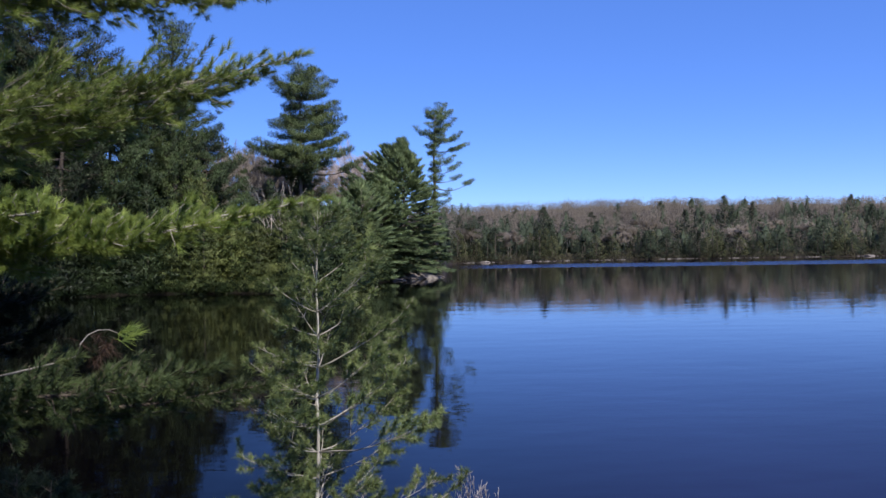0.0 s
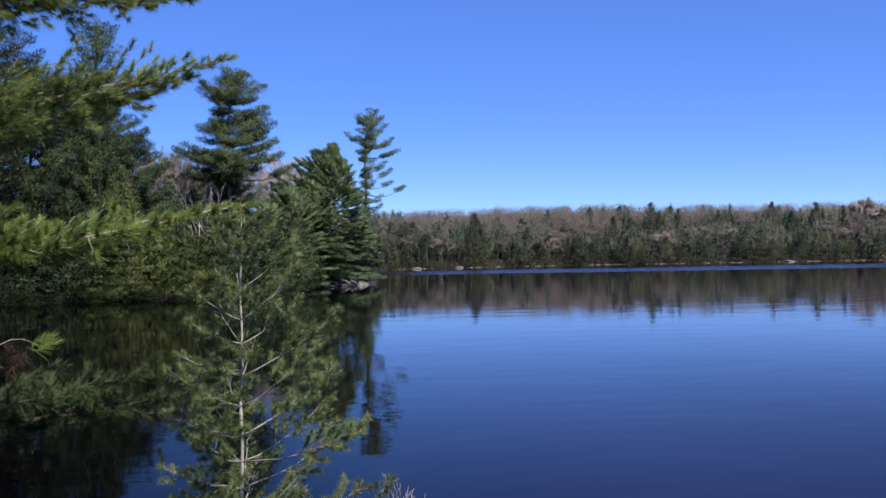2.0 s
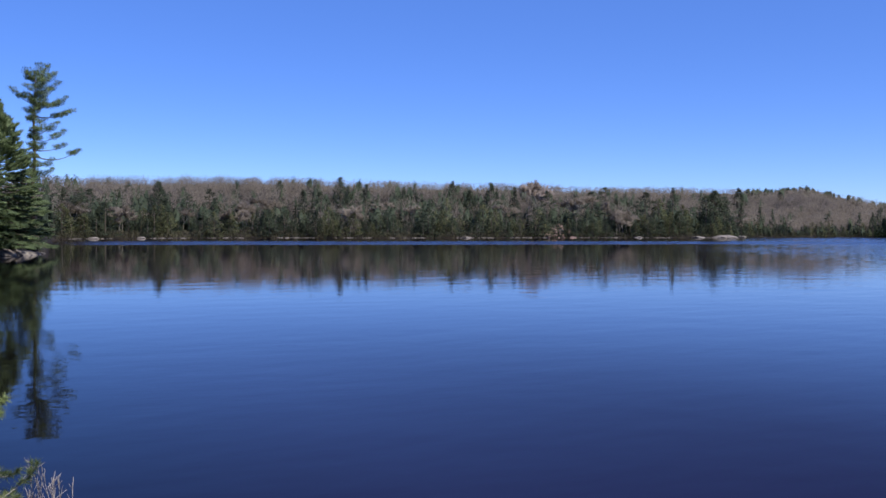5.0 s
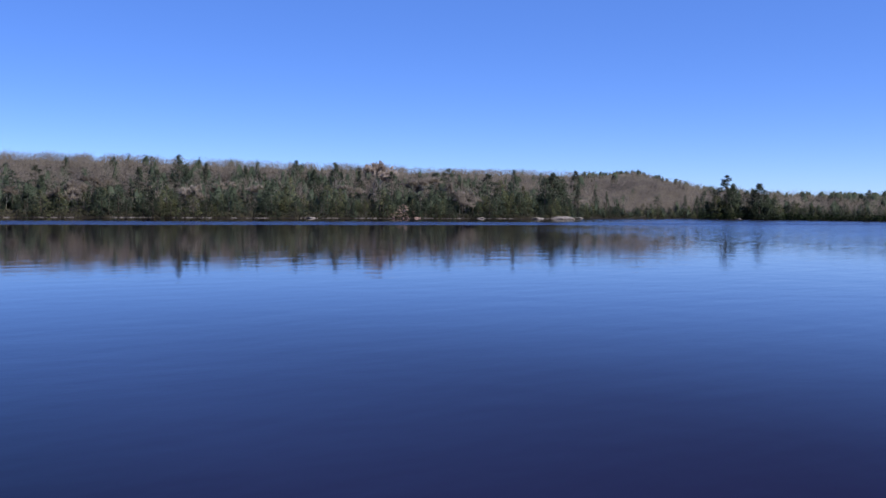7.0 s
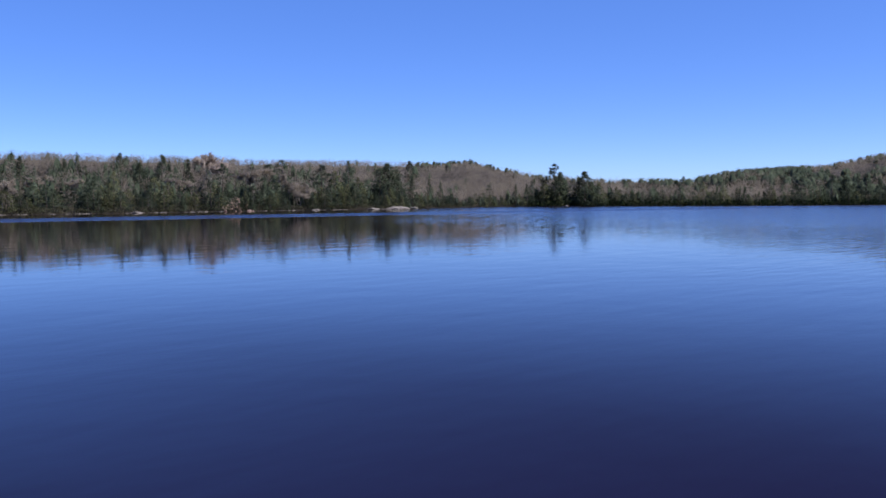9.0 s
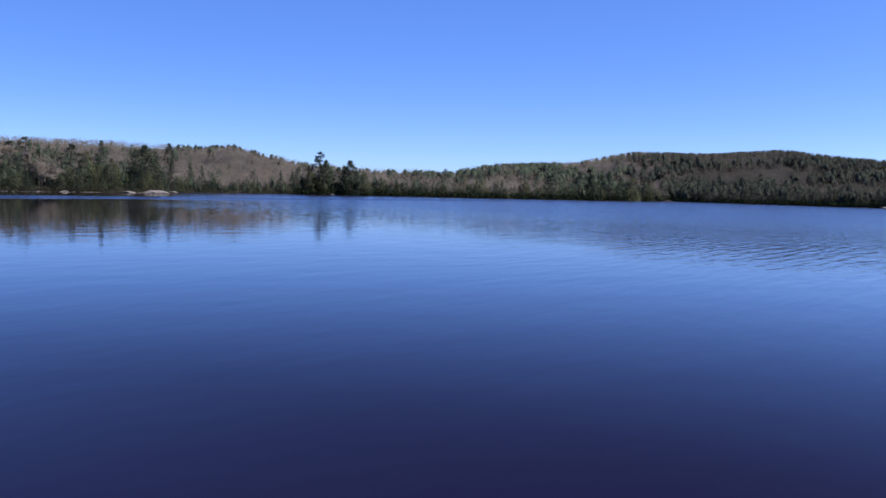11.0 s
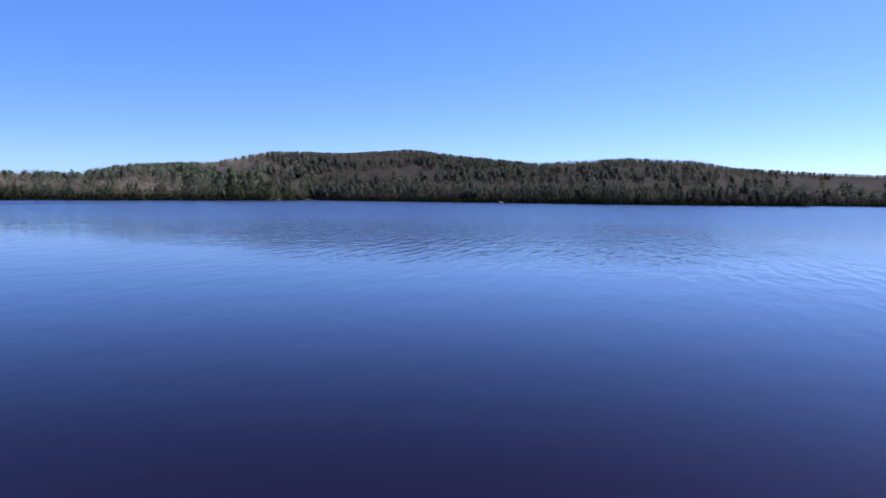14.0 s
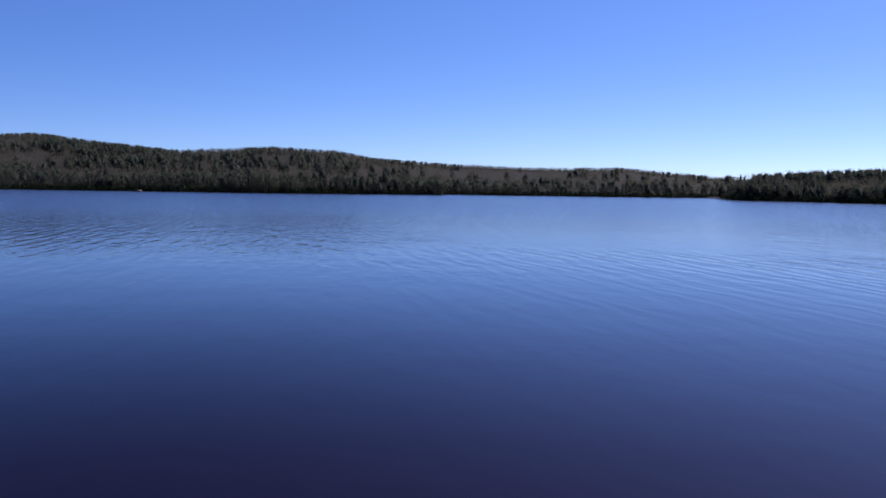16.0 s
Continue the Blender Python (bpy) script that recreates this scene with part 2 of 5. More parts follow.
    deepen = math_node("MULTIPLY", math_node("MULTIPLY", math_node("MAXIMUM", window(x, 3, 15, 0.15, 1.0), window(x, -2.6, 0.4, 1.0, 0.25)), window(y, -13, 2, 0.3, 1.0)), near)
    deepen = math_node("MAXIMUM", deepen, math_node("MULTIPLY", window(x, -4.5, -1.0, 1.0, 0.0), window(away, 20, 95, 1.0, 0.0)))
    nt.links.new(math_node("SUBTRACT", window(far_open, 0.0, 1.0, 1.23, 1.8), math_node("MULTIPLY", deepen, 0.14)), bsdf.inputs["IOR"])
    peat = mixed(nt, window(x, -3, 6, 0.0, 1.0), (0.0008, 0.0006, 0.0010), (0.0056, 0.0011, 0.0085))
    # the shallows' purple also holds the brighter sunward reflection
    nt.links.new(mixed(nt, shoal, peat, (0.0140, 0.0050, 0.0150)), bsdf.inputs["Base Color"])
    return m


M_WATER = lake_material()


# ---------- mesh helpers ----------
class Soup:
    """Vertices and faces gathered in numpy arrays."""

    def __init__(self):
        self.v, self.f, self.n, self.shade = [], [], 0, []

    def add(self, verts, faces, shade=None):
        self.v.append(np.asarray(verts, float).reshape(-1, 3))
        self.f.append(np.asarray(faces, int) + self.n)
        self.n += len(self.v[-1])
        if shade is not None:
            self.shade.append(np.asarray(shade, float).reshape(-1, 3))

    def mesh(self, name, mat, smooth=False):
        me = bpy.data.meshes.new(name)
        v = np.concatenate(self.v)
        loops = np.concatenate([f.ravel() for f in self.f])
        sizes = np.concatenate([np.full(len(f), f.shape[1]) for f in self.f])
        me.vertices.add(len(v))
        me.vertices.foreach_set("co", v.astype(np.float32).ravel())
        me.loops.add(len(loops))
        me.loops.foreach_set("vertex_index", loops.astype(np.int32))
        me.polygons.add(len(sizes))
        me.polygons.foreach_set("loop_start", np.concatenate([[0], np.cumsum(sizes)[:-1]]).astype(np.int32))
        me.polygons.foreach_set("use_smooth", np.full(len(sizes), smooth or bool(self.shade)))
        me.update(calc_edges=True)
        me.validate()
        if self.shade:
            shade = me.attributes.new("custom_normal", "FLOAT_VECTOR", "POINT")
            shade.data.foreach_set("vector", np.concatenate(self.shade).astype(np.float32).ravel())
        me.materials.append(mat)
        return me


def unit(v):
    v = np.asarray(v, float)
    return v / np.maximum(np.linalg.norm(v, axis=-1, keepdims=True), 1e-9)


def tube(soup, pts, radii, sides=5):
    """A tapered, bent limb along pts, closed at both ends."""
    pts = np.asarray(pts, float)
    d = unit(np.gradient(pts, axis=0))
    ref = np.where(np.abs(d[:, 2:3]) > 0.9, np.array([[1.0, 0, 0]]), np.array([[0, 0, 1.0]]))
    u = unit(np.cross(d, ref))
    w = np.cross(d, u)
    a = np.arange(sides) * 2 * math.pi / sides
    ring = pts[:, None] + np.asarray(radii, float)[:, None, None] * (
        np.cos(a)[None, :, None] * u[:, None] + np.sin(a)[None, :, None] * w[:, None])
    n = len(pts)
    i = np.arange(n - 1)[:, None] * sides
    j = np.arange(sides)[None]
    k = (j + 1) % sides
    quads = np.stack([i + j, i + k, i + sides + k, i + sides + j], -1).reshape(-1, 4)
    soup.add(ring.reshape(-1, 3), quads)
    caps = np.array([[0, *range(sides - 1, 0, -1)], [(n - 1) * sides + s for s in range(sides)]])
    soup.f.append(caps + soup.n - n * sides)


def blades(soup, base, way, length, width, rng, bend=0.0, out=None):
    """One slim triangle from each base point along its way; out: the crown's outward direction there, which rounds the shading."""
    base, way = np.asarray(base, float), unit(way)
    m = len(base)
    side = unit(np.cross(way, rng.normal(size=(m, 3)))) * (np.broadcast_to(width, (m,))[:, None] / 2)
    tip = base + way * np.broadcast_to(length, (m,))[:, None]
    tip[:, 2] -= bend * np.broadcast_to(length, (m,))
    shade = None
    if out is not None:
        out = unit(unit(out) + rng.normal(size=(m, 3)) * 0.28)
        side *= np.where((np.cross(side, tip - base) * out).sum(1, keepdims=True) < 0, -1.0, 1.0)
        shade = np.repeat(out, 3, axis=0)
    soup.add(np.stack([base - side, base + side, tip], 1).reshape(-1, 3), np.arange(3 * m).reshape(-1, 3), shade)


def tufts(soup, centre, way, rng, needles=34, shoot=0.12, length=0.10, width=0.004, open_=0.75):
    """Brushes of long needles round the ends of shoots."""
    centre, way = np.asarray(centre, float), unit(way)
    m = len(centre)
    s = rng.random((m, needles, 1))
    base = centre[:, None] + way[:, None] * (s - 0.6) * shoot
    d = unit(way[:, None] * (0.55 + 0.7 * s) + open_ * unit(rng.normal(size=(m, needles, 3))))
    ln = length * rng.uniform(0.7, 1.15, (m, needles))
    blades(soup, base.reshape(-1, 3), d.reshape(-1, 3), ln.ravel(), width, rng, 0.12)


def limb_points(start, way, length, rng, sag=0.0, lift=0.0, n=6, wobble=0.04):
    s = np.linspace(0, 1, n)[:, None]
    p = np.asarray(start) + unit(way) * s * length
    p[:, 2] += (-sag * 4 * s * (1 - s) + lift * s * s)[:, 0] * length
    p[1:] += np.cumsum(rng.normal(size=(n - 1, 3)) * wobble * length / n, 0)
    return p


def along(pts, s):
    k = s * (len(pts) - 1)
    i = int(min(k, len(pts) - 2))
    return pts[i] + (pts[i + 1] - pts[i]) * (k - i), unit(pts[i + 1] - pts[i])


def part(name, soup, mat, parent, label="", smooth=False):
    ob = new(name, soup.mesh(name, mat, smooth))
    ob.parent = parent
    if label:
        ob["label"] = label
    if name in ("crown", "twigwork", "needles", "branchwork", "bare_crowns", "conifer_crowns", "stems", "leaves"):
        ob["kind"] = "stuff"
    return ob


def at(az, r, z=0.0):
    return np.array([-math.sin(radians(az)) * r, math.cos(radians(az)) * r, z])


# ---------- the lie of the land ----------
SHORE = np.array([(-180, 9), (-160, 9), (-140, 10), (-133, 40), (-129.5, 200), (-128, 400), (-125.5, 417), (-121, 449), (-117.3, 477),
                  (-116.9, 603), (-110, 560), (-100.6, 560), (-100.1, 525), (-90, 488), (-82, 521), (-76, 546), (-70.6, 588),
                  (-70.1, 546), (-68, 509), (-60, 468), (-53, 449), (-47, 432), (-43, 385), (-40.6, 372), (-40.2, 350),
                  (-33, 318), (-26, 288), (-20, 270), (-13, 260), (-7, 246), (-0.9, 229), (-0.35, 215), (-0.1, 127),
                  (3, 114), (5.7, 96), (8, 85), (13, 88), (18, 90), (25, 88), (34, 62), (45, 36), (60, 18), (90, 11), (180, 9)])
# azimuth, distance of the skyline, its tree tops' angle of elevation
RIDGE = np.array([(-180, 60, 3), (-150, 300, 2.5), (-136, 480, 1.6), (-126, 600, 1.2), (-122.6, 640, 1.07), (-118, 560, 0.75),
                  (-116.9, 1250, 0.75), (-111, 1250, 1.27), (-106, 1200, 1.18), (-100, 1150, 1.4), (-96, 1000, 1.65), (-94, 850, 2.05),
                  (-90, 850, 2.2), (-84.5, 900, 1.88), (-79, 950, 2.4), (-77, 950, 2.65), (-73, 950, 2.4), (-68.5, 900, 2.44),
                  (-65, 820, 1.75), (-60, 620, 1.5), (-57.5, 640, 0.9), (-53, 640, 0.98), (-48, 640, 1.35), (-45.6, 720, 1.95),
                  (-44.4, 740, 2.25), (-42, 720, 2.05), (-38, 600, 2.12), (-31, 520, 2.15), (-28.9, 480, 2.35), (-24, 470, 2.3),
                  (-14, 440, 2.5), (-9, 430, 2.5), (-3, 420, 2.3), (0, 410, 2.2), (20, 400, 2.2), (60, 120, 6), (180, 60, 3)])


def shore(az):
    return np.interp(az, SHORE[:, 0], SHORE[:, 1])


def ground_height(az, r):
    az, r = np.asarray(az, float), np.asarray(r, float)
    ds = shore(az)
    dr = np.maximum(np.interp(az, RIDGE[:, 0], RIDGE[:, 1]), ds + 60)
    top = EYE + dr * np.tan(np.radians(np.interp(az, RIDGE[:, 0], RIDGE[:, 2]))) - 4.4
    top = np.maximum(top, 1.5)
    s = np.clip((r - ds) / (dr - ds), 0, 1)
    land = 0.02 + 0.8 * np.clip((r - ds) / 8, 0, 1) + top * s * s * (3 - 2 * s) - 0.02 * np.maximum(r - dr, 0)
    bed = -np.minimum(3.0, 0.12 * (ds - r) + 0.15)
    z = np.where(r > ds, land, bed)
    bank = np.interp(r, [0, 2.2, 4.5, 8.8, 14], [2.4, 2.35, 1.6, 0.05, -1.2])
    return np.where(r < 14, np.where(r > ds, np.maximum(z, bank), np.maximum(bank, bed)), z)


def spot(az, r, sink=0.1):
    p = at(az, r)
    p[2] = float(ground_height(az, r)) - sink
    return p


def build_ground():
    az = np.unique(np.round(np.concatenate([np.arange(-180, 180, 2.0), np.arange(-130, 30, 1.0), np.arange(-1.2, 0.8, 0.1), [180.0]]), 3))
    r = np.concatenate([np.linspace(0.01, 14, 25), np.geomspace(16, 80, 16), np.geomspace(84, 1300, 80), np.geomspace(1400, 4500, 8)])
    A, Rr = np.meshgrid(az, r, indexing="ij")
    Z = ground_height(A, Rr)
    wob = np.sin(A * 3.1 + Rr * 0.05) * np.sin(Rr * 0.11 + A) * 0.4
    Z = np.where((Z > 1.2) & (Rr > 20), Z + wob, Z)
    V = np.stack([-np.sin(np.radians(A)) * Rr, np.cos(np.radians(A)) * Rr, Z], -1)
    na, nr = A.shape
    i = np.arange(na - 1)[:, None] * nr
    j = np.arange(nr - 1)[None]
    F = np.stack([i + j, i + nr + j, i + nr + j + 1, i + j + 1], -1).reshape(-1, 4)
    s = Soup()
    s.add(V.reshape(-1, 3), F)
    k = np.arange(na - 1) * nr
    s.add([[0, 0, V[0, 0, 2]]], np.stack([k - s.n, k + nr - s.n, 0 * k], 1))
    ob = new("ground", s.mesh("ground", M_SOIL, True))
    tagged(ob, "brown forest floor sloping gently up from the lake shore", "ground", kind="structure")


def build_water():
    s = Soup()
    r = np.array([0.5, 30, 150, 700, 1500.0])
    a = np.radians(np.arange(0, 360, 10))
    V = np.stack([np.cos(a)[None] * r[:, None], np.sin(a)[None] * r[:, None], np.zeros((len(r), len(a)))], -1)
    n = len(a)
    i = np.arange(len(r) - 1)[:, None] * n
    j = np.arange(n)[None]
    k = (j + 1) % n
    s.add(V.reshape(-1, 3), np.stack([i + j, i + n + j, i + n + k, i + k], -1).reshape(-1, 4))
    ob = new("water", s.mesh("water", M_WATER))
    tagged(ob, "dark blue lake water, calm with faint wind ripples", "water", kind="structure")


build_ground()
build_water()


# ---------- trees ----------
def empty(name, m):
    ob = new(name)
    ob.matrix_world = m
    ob.empty_display_size = 0.2
    return ob


def crown_clumps(soup, pts, way, rng, n, size, width, flat=0.6):
    """A clump of n slim sprays round each point, brushed along its way and upwards."""
    pts, way = np.asarray(pts), np.asarray(way)
    m = len(pts)
    off = rng.normal(size=(m, n, 3)) * size * 0.5
    off[..., 2] *= flat
    d = unit(way)[:, None] * 0.8 + rng.normal(size=(m, n, 3)) * 0.55 + np.array([0, 0, 0.45])
    ln = size * rng.uniform(0.5, 1.1, (m, n))
    out = off / size * 1.2 + unit(way)[:, None] * 0.7 + np.array([0, 0, 0.5])
    blades(soup, (pts[:, None] + off).reshape(-1, 3), d.reshape(-1, 3), ln.ravel(), (ln * width).ravel(), rng, out=out.reshape(-1, 3))


def pads(soup, pts, way, rng, n, radius, length, width, flat=0.55, up=0.5, rise=0.35, fan=0.45, brush=0.75, scatter=0.7):
    """Dense pads of n needle sprays round each point; way: outwards from the trunk."""
    pts, way = np.asarray(pts, float), unit(way)
    m = len(pts)
    radius = np.broadcast_to(radius, (m,))[:, None, None]
    ball = unit(rng.normal(size=(m, n, 3))) * rng.random((m, n, 1)) ** 0.45
    q = pts[:, None] + ball * radius * np.array([1, 1, flat])
    d = way[:, None] * brush + ball * scatter + np.array([0, 0, rise]) + rng.normal(size=(m, n, 3)) * fan
    out = ball * 0.9 + way[:, None] * 0.55 + np.array([0, 0, up])
    ln = length * rng.uniform(0.6, 1.25, (m, n))
    blades(soup, q.reshape(-1, 3), d.reshape(-1, 3), ln.ravel(), (ln * width).ravel(), rng, out=out.reshape(-1, 3))


def pine_tree(name, h, crown_from, reach, seed, label, where, step=0.75, size=0.42, per=14, top_round=0.35):
    """A grown pine: trunk, limbs in uneven whorls and brushed sprays along each limb. reach: the crown's half width."""
    rng = np.random.default_rng(seed)
    wood, bark, leaf = Soup(), Soup(), Soup()
    zt = np.linspace(0, 1, 9)
    tr = np.stack([0 * zt, 0 * zt, h * zt], 1)
    tr[1:-1, :2] += rng.normal(size=(7, 2)) * 0.006 * h
    r0 = 0.016 * h
    tube(bark, tr, r0 * (1 - zt * 0.93) + 0.02, 8)
    z = crown_from * h
    pts, ways = [], []
    while z < h * 0.985:
        u = max(0.0, (z / h - crown_from) / (1 - crown_from))
        env = reach * min(1.0, 0.7 + 1.6 * u) * (1 - u ** (1 + 2 * top_round)) ** 0.8 + 0.25
        for b in range(rng.integers(3, 6)):
            a = rng.random() * 2 * math.pi
            L = env * rng.uniform(0.45, 1.12)
            p0, _ = along(tr, min(z / h, 0.99))
            rise = 0.15 + 0.9 * u ** 2 + rng.normal() * 0.08
            lp = limb_points(p0, (math.cos(a), math.sin(a), rise), L, rng, sag=0.05, lift=0.10, n=5)
            tube(wood, lp, np.linspace(0.012 * L + 0.02, 0.01, 5), 4)
            for s in np.arange(0.25, 1.02, 0.42 / max(L, 0.6)):
                c, d = along(lp, min(s, 0.999))
                half = 0.26 * L * min(1.0, 2.4 * (1.1 - s)) * (0.5 + 0.5 * s)
                flat = unit(np.array([-d[1], d[0], 0]))
                for k in range(1 + int(2 * half / 0.5)):
                    pts.append(c + flat * rng.uniform(-half, half) + rng.normal(size=3) * np.array([0.08, 0.08, 0.05]))
                    ways.append(d + rng.normal(size=3) * 0.25)
        z += step * rng.uniform(0.6, 1.3)
    pts.append(tr[-1]), ways.append(np.array([0, 0, 1.0]))
    crown_clumps(leaf, pts, ways, rng, per, size, 0.19, 0.3)
    ob = empty(name, Matrix.Translation(where))
    part("trunk", bark, M_BARK, ob, smooth=True)
    part("branchwork", wood, M_BARK, ob)
    part("crown", leaf, M_PINE, ob)
    return tagged(ob, label, "tree")


def pad_pine(name, h, left, right, seed, label, where, mat=M_PINE, step=0.8, per=44, radius=0.45, spray=0.25, bare=0.3, limbs=(), tilt=0.12, crook=0.3, gaps=0.0, whorl=5, lean=0.0):
    """A grown pine with foliage in pads on upswept limbs. left, right: rows of (height share, reach) that bound the crown on either
    side; limbs: single ones as (height share, turn in degrees, length, rise, bare share)."""
    rng = np.random.default_rng(seed)
    wood, bark, leaf = Soup(), Soup(), Soup()
    zt = np.linspace(0, 1, 12)
    tr = np.stack([lean * h * zt, 0 * zt, h * zt], 1)
    tr[1:-1, :2] += rng.normal(size=(10, 2)) * 0.005 * h
    tube(bark, tr, 0.014 * h * (1 - zt * 0.94) + 0.02, 8)
    left, right = np.array(left), np.array(right)
    todo = list(limbs)
    u = min(left[0, 0], right[0, 0])
    while u < 0.985:
        for b in range(whorl):
            a = 360 * (b + rng.uniform(0.1, 0.9)) / whorl
            if rng.random() < gaps:
                continue
            c = math.cos(radians(a))
            far = np.interp(u, right[:, 0], right[:, 1]) if c > 0 else np.interp(u, left[:, 0], left[:, 1])
            mid = 0.5 * (np.interp(u, right[:, 0], right[:, 1]) + np.interp(u, left[:, 0], left[:, 1]))
            L = (far * abs(c) + mid * (1 - abs(c))) * rng.uniform(0.72, 1.06)
            if L > 0.2:
                todo.append((u + rng.normal() * 0.008, a, L, tilt + 1.3 * max(0, u - 0.75) + rng.normal() * 0.09, bare))
        u += step / h * rng.uniform(0.75, 1.25)
    pts, ways, rad = [tr[-1]], [np.array([0, 0, 1.0])], [radius * 0.8]
    for u, a, L, rise, bald in todo:
        p0, _ = along(tr, min(max(u, 0.02), 0.99))
        way = np.array([math.cos(radians(a)), math.sin(radians(a)), rise])
        lp = limb_points(p0, way, L, rng, sag=0.07, lift=crook * rng.uniform(0.4, 1.3), n=7, wobble=0.10)
        tube(wood, lp, np.linspace(0.011 * L + 0.025, 0.012, 7), 5)
        for s in np.arange(bald, 1.01, 0.62 * radius / max(L, 0.5)):
            c, d = along(lp, min(s, 0.999))
            half = 0.20 * L * min(1.0, 2.6 * (1.08 - s)) * (0.4 + 0.6 * s)
            flat = unit(np.array([-d[1], d[0], 0]))
            for k in range(1 + int(1.3 * half / radius)):
                o = rng.uniform(-half, half)
                pts.append(c + flat * o + np.array([0, 0, 0.22 * radius]) + rng.normal(size=3) * 0.05)
                ways.append(d + flat * np.sign(o) * 0.4)
                rad.append(radius * rng.uniform(0.7, 1.15) * (1.0 if s < 0.9 else 0.8))
    pads(leaf, pts, ways, rng, per, np.array(rad), spray, 0.25, flat=0.5, rise=0.5, brush=0.3)
    ob = empty(name, Matrix.Translation(where))
    part("trunk", bark, M_BARK, ob, smooth=True)
    part("branchwork", wood, M_BARK, ob)
    part("crown", leaf, mat, ob)
    return tagged(ob, label, "tree")


def plume_pine(name, h, half, seed, label, where, mat, whorls=19, per=32, skew=0.0, power=0.8, base=0.04):
    """A young full pine: whorls of sweeping boughs with feathered side shoots, upright at the top and level or drooping below."""
    rng = np.random.default_rng(seed)
    wood, bark, leaf = Soup(), Soup(), Soup()
    zt = np.linspace(0, 1, 8)
    tr = np.stack([0 * zt, 0 * zt, h * zt], 1)
    tube(bark, tr, 0.012 * h * (1 - 0.93 * zt) + 0.015, 7)
    pts, ways = [tr[-1]], [np.array([0, 0, 1.0])]
    for w in range(whorls):
        u = base + (1 - base) * (w / whorls) ** 0.95
        n = rng.integers(8, 11)
        for b in range(n):
            a = 6.283 * (b + rng.random()) / n
            L = (half * (1 - u) ** (power + 0.5 * max(0.0, u - 0.6)) * min(1.0, 2.2 - 1.6 * u) + 0.3) * rng.uniform(0.8, 1.12) * (1 + skew * math.cos(a)) * (0.8 if u < 0.12 else 1)
            rise = -0.12 + 2.0 * max(0.0, u - 0.40) + rng.normal() * 0.06
            lp = limb_points((0, 0, h * (u + rng.normal() * 0.006)), (math.cos(a), math.sin(a), rise), L, rng, sag=0.03, lift=-0.10 + 0.3 * u, n=6, wobble=0.06)
            tube(wood, lp, np.linspace(0.009 * L + 0.012, 0.008, 6), 4)
            for s in np.arange(0.28, 1.01, 0.30 / max(L, 0.4)):
                c, d = along(lp, min(s, 0.999))
                flat = unit(np.array([-d[1], d[0], 0]))
                side = 0.42 * L * (1.05 - s) * min(1, 2 * s)
                for sgn in (-1, 1):
                    o = rng.uniform(0.05, 1.0) * side
                    pts.append(c + flat * sgn * o + d * o * 0.7 + np.array([0, 0, -0.28 * o + rng.normal() * 0.04]))
                    ways.append(d + flat * sgn * 0.45 + np.array([0, 0, 0.1]))
    pads(leaf, pts, ways, rng, per, 0.20, 0.62, 0.10, flat=0.2, up=0.85, rise=0.06, fan=0.10, brush=1.0, scatter=0.2)
    ob = empty(name, Matrix.Translation(where))
    part("trunk", bark, M_BARK, ob, smooth=True)
    part("branchwork", wood, M_BARK, ob)
    part("crown", leaf, mat, ob)
    return tagged(ob, label, "tree")


def shore_tree(name, h, half, seed, label, where, mat, power=0.8, base=0.03, count=70, pad=0.75, per=22, open_=0.0, tip=0.0, spray=0.42):
    """A conifer seen from afar: bough pads set round a spire; power shapes it from spire to dome, open_ leaves gaps between the boughs."""
    rng = np.random.default_rng(seed)
    bark, leaf = Soup(), Soup()
    zt = np.linspace(0, 1, 6)
    tr = np.stack([rng.normal() * 0.01 * h * zt, rng.normal() * 0.01 * h * zt, h * zt * 0.98], 1)
    tube(bark, tr, 0.014 * h * (1 - 0.9 * zt) + 0.015, 6)
    pts, ways, rad = [tr[-1] - np.array([0, 0, 0.25])], [np.array([0, 0, 1.0])], [pad * 0.35]
    lobes = rng.uniform(0.75, 1.2, (7, 6)) if count < 150 else rng.uniform(0.9, 1.1, (7, 6))
    for k in range(count):
        u = (k + rng.random()) / count
        u = 1 - (1 - u) ** 0.75 if open_ == 0 else round(u * 7) / 7 + rng.normal() * 0.045
        u = min(max(u, 0.0), 0.97)
        a = rng.random() * 6.283
        L = half * (1 - u) ** power * lobes[int(u * 6.99), int(a / 6.283 * 5.99)] * (0.85 if u < 0.08 else 1)
        L = max(L - pad * 0.5, 0.05) * (1 if rng.random() < 0.7 else rng.uniform(0.4, 1))
        d = np.array([math.cos(a), math.sin(a), 0])
        pts.append(d * L + np.array([0, 0, h * (base + (0.97 - base) * u) - 0.12 * L + tip * L]))
        ways.append(d + np.array([0, 0, 0.2 * u]))
        rad.append(pad * rng.uniform(0.6, 1.1) * (0.4 + 0.6 * (1 - u) ** 0.6))
    pads(leaf, pts, ways, rng, per, np.array(rad), spray, 0.30, flat=0.5 if open_ else 0.8, up=0.45)
    ob = empty(name, Matrix.Translation(where))
    part("trunk", bark, M_BARK, ob, smooth=True)
    part("crown", leaf, mat, ob)
    return tagged(ob, label, "tree")


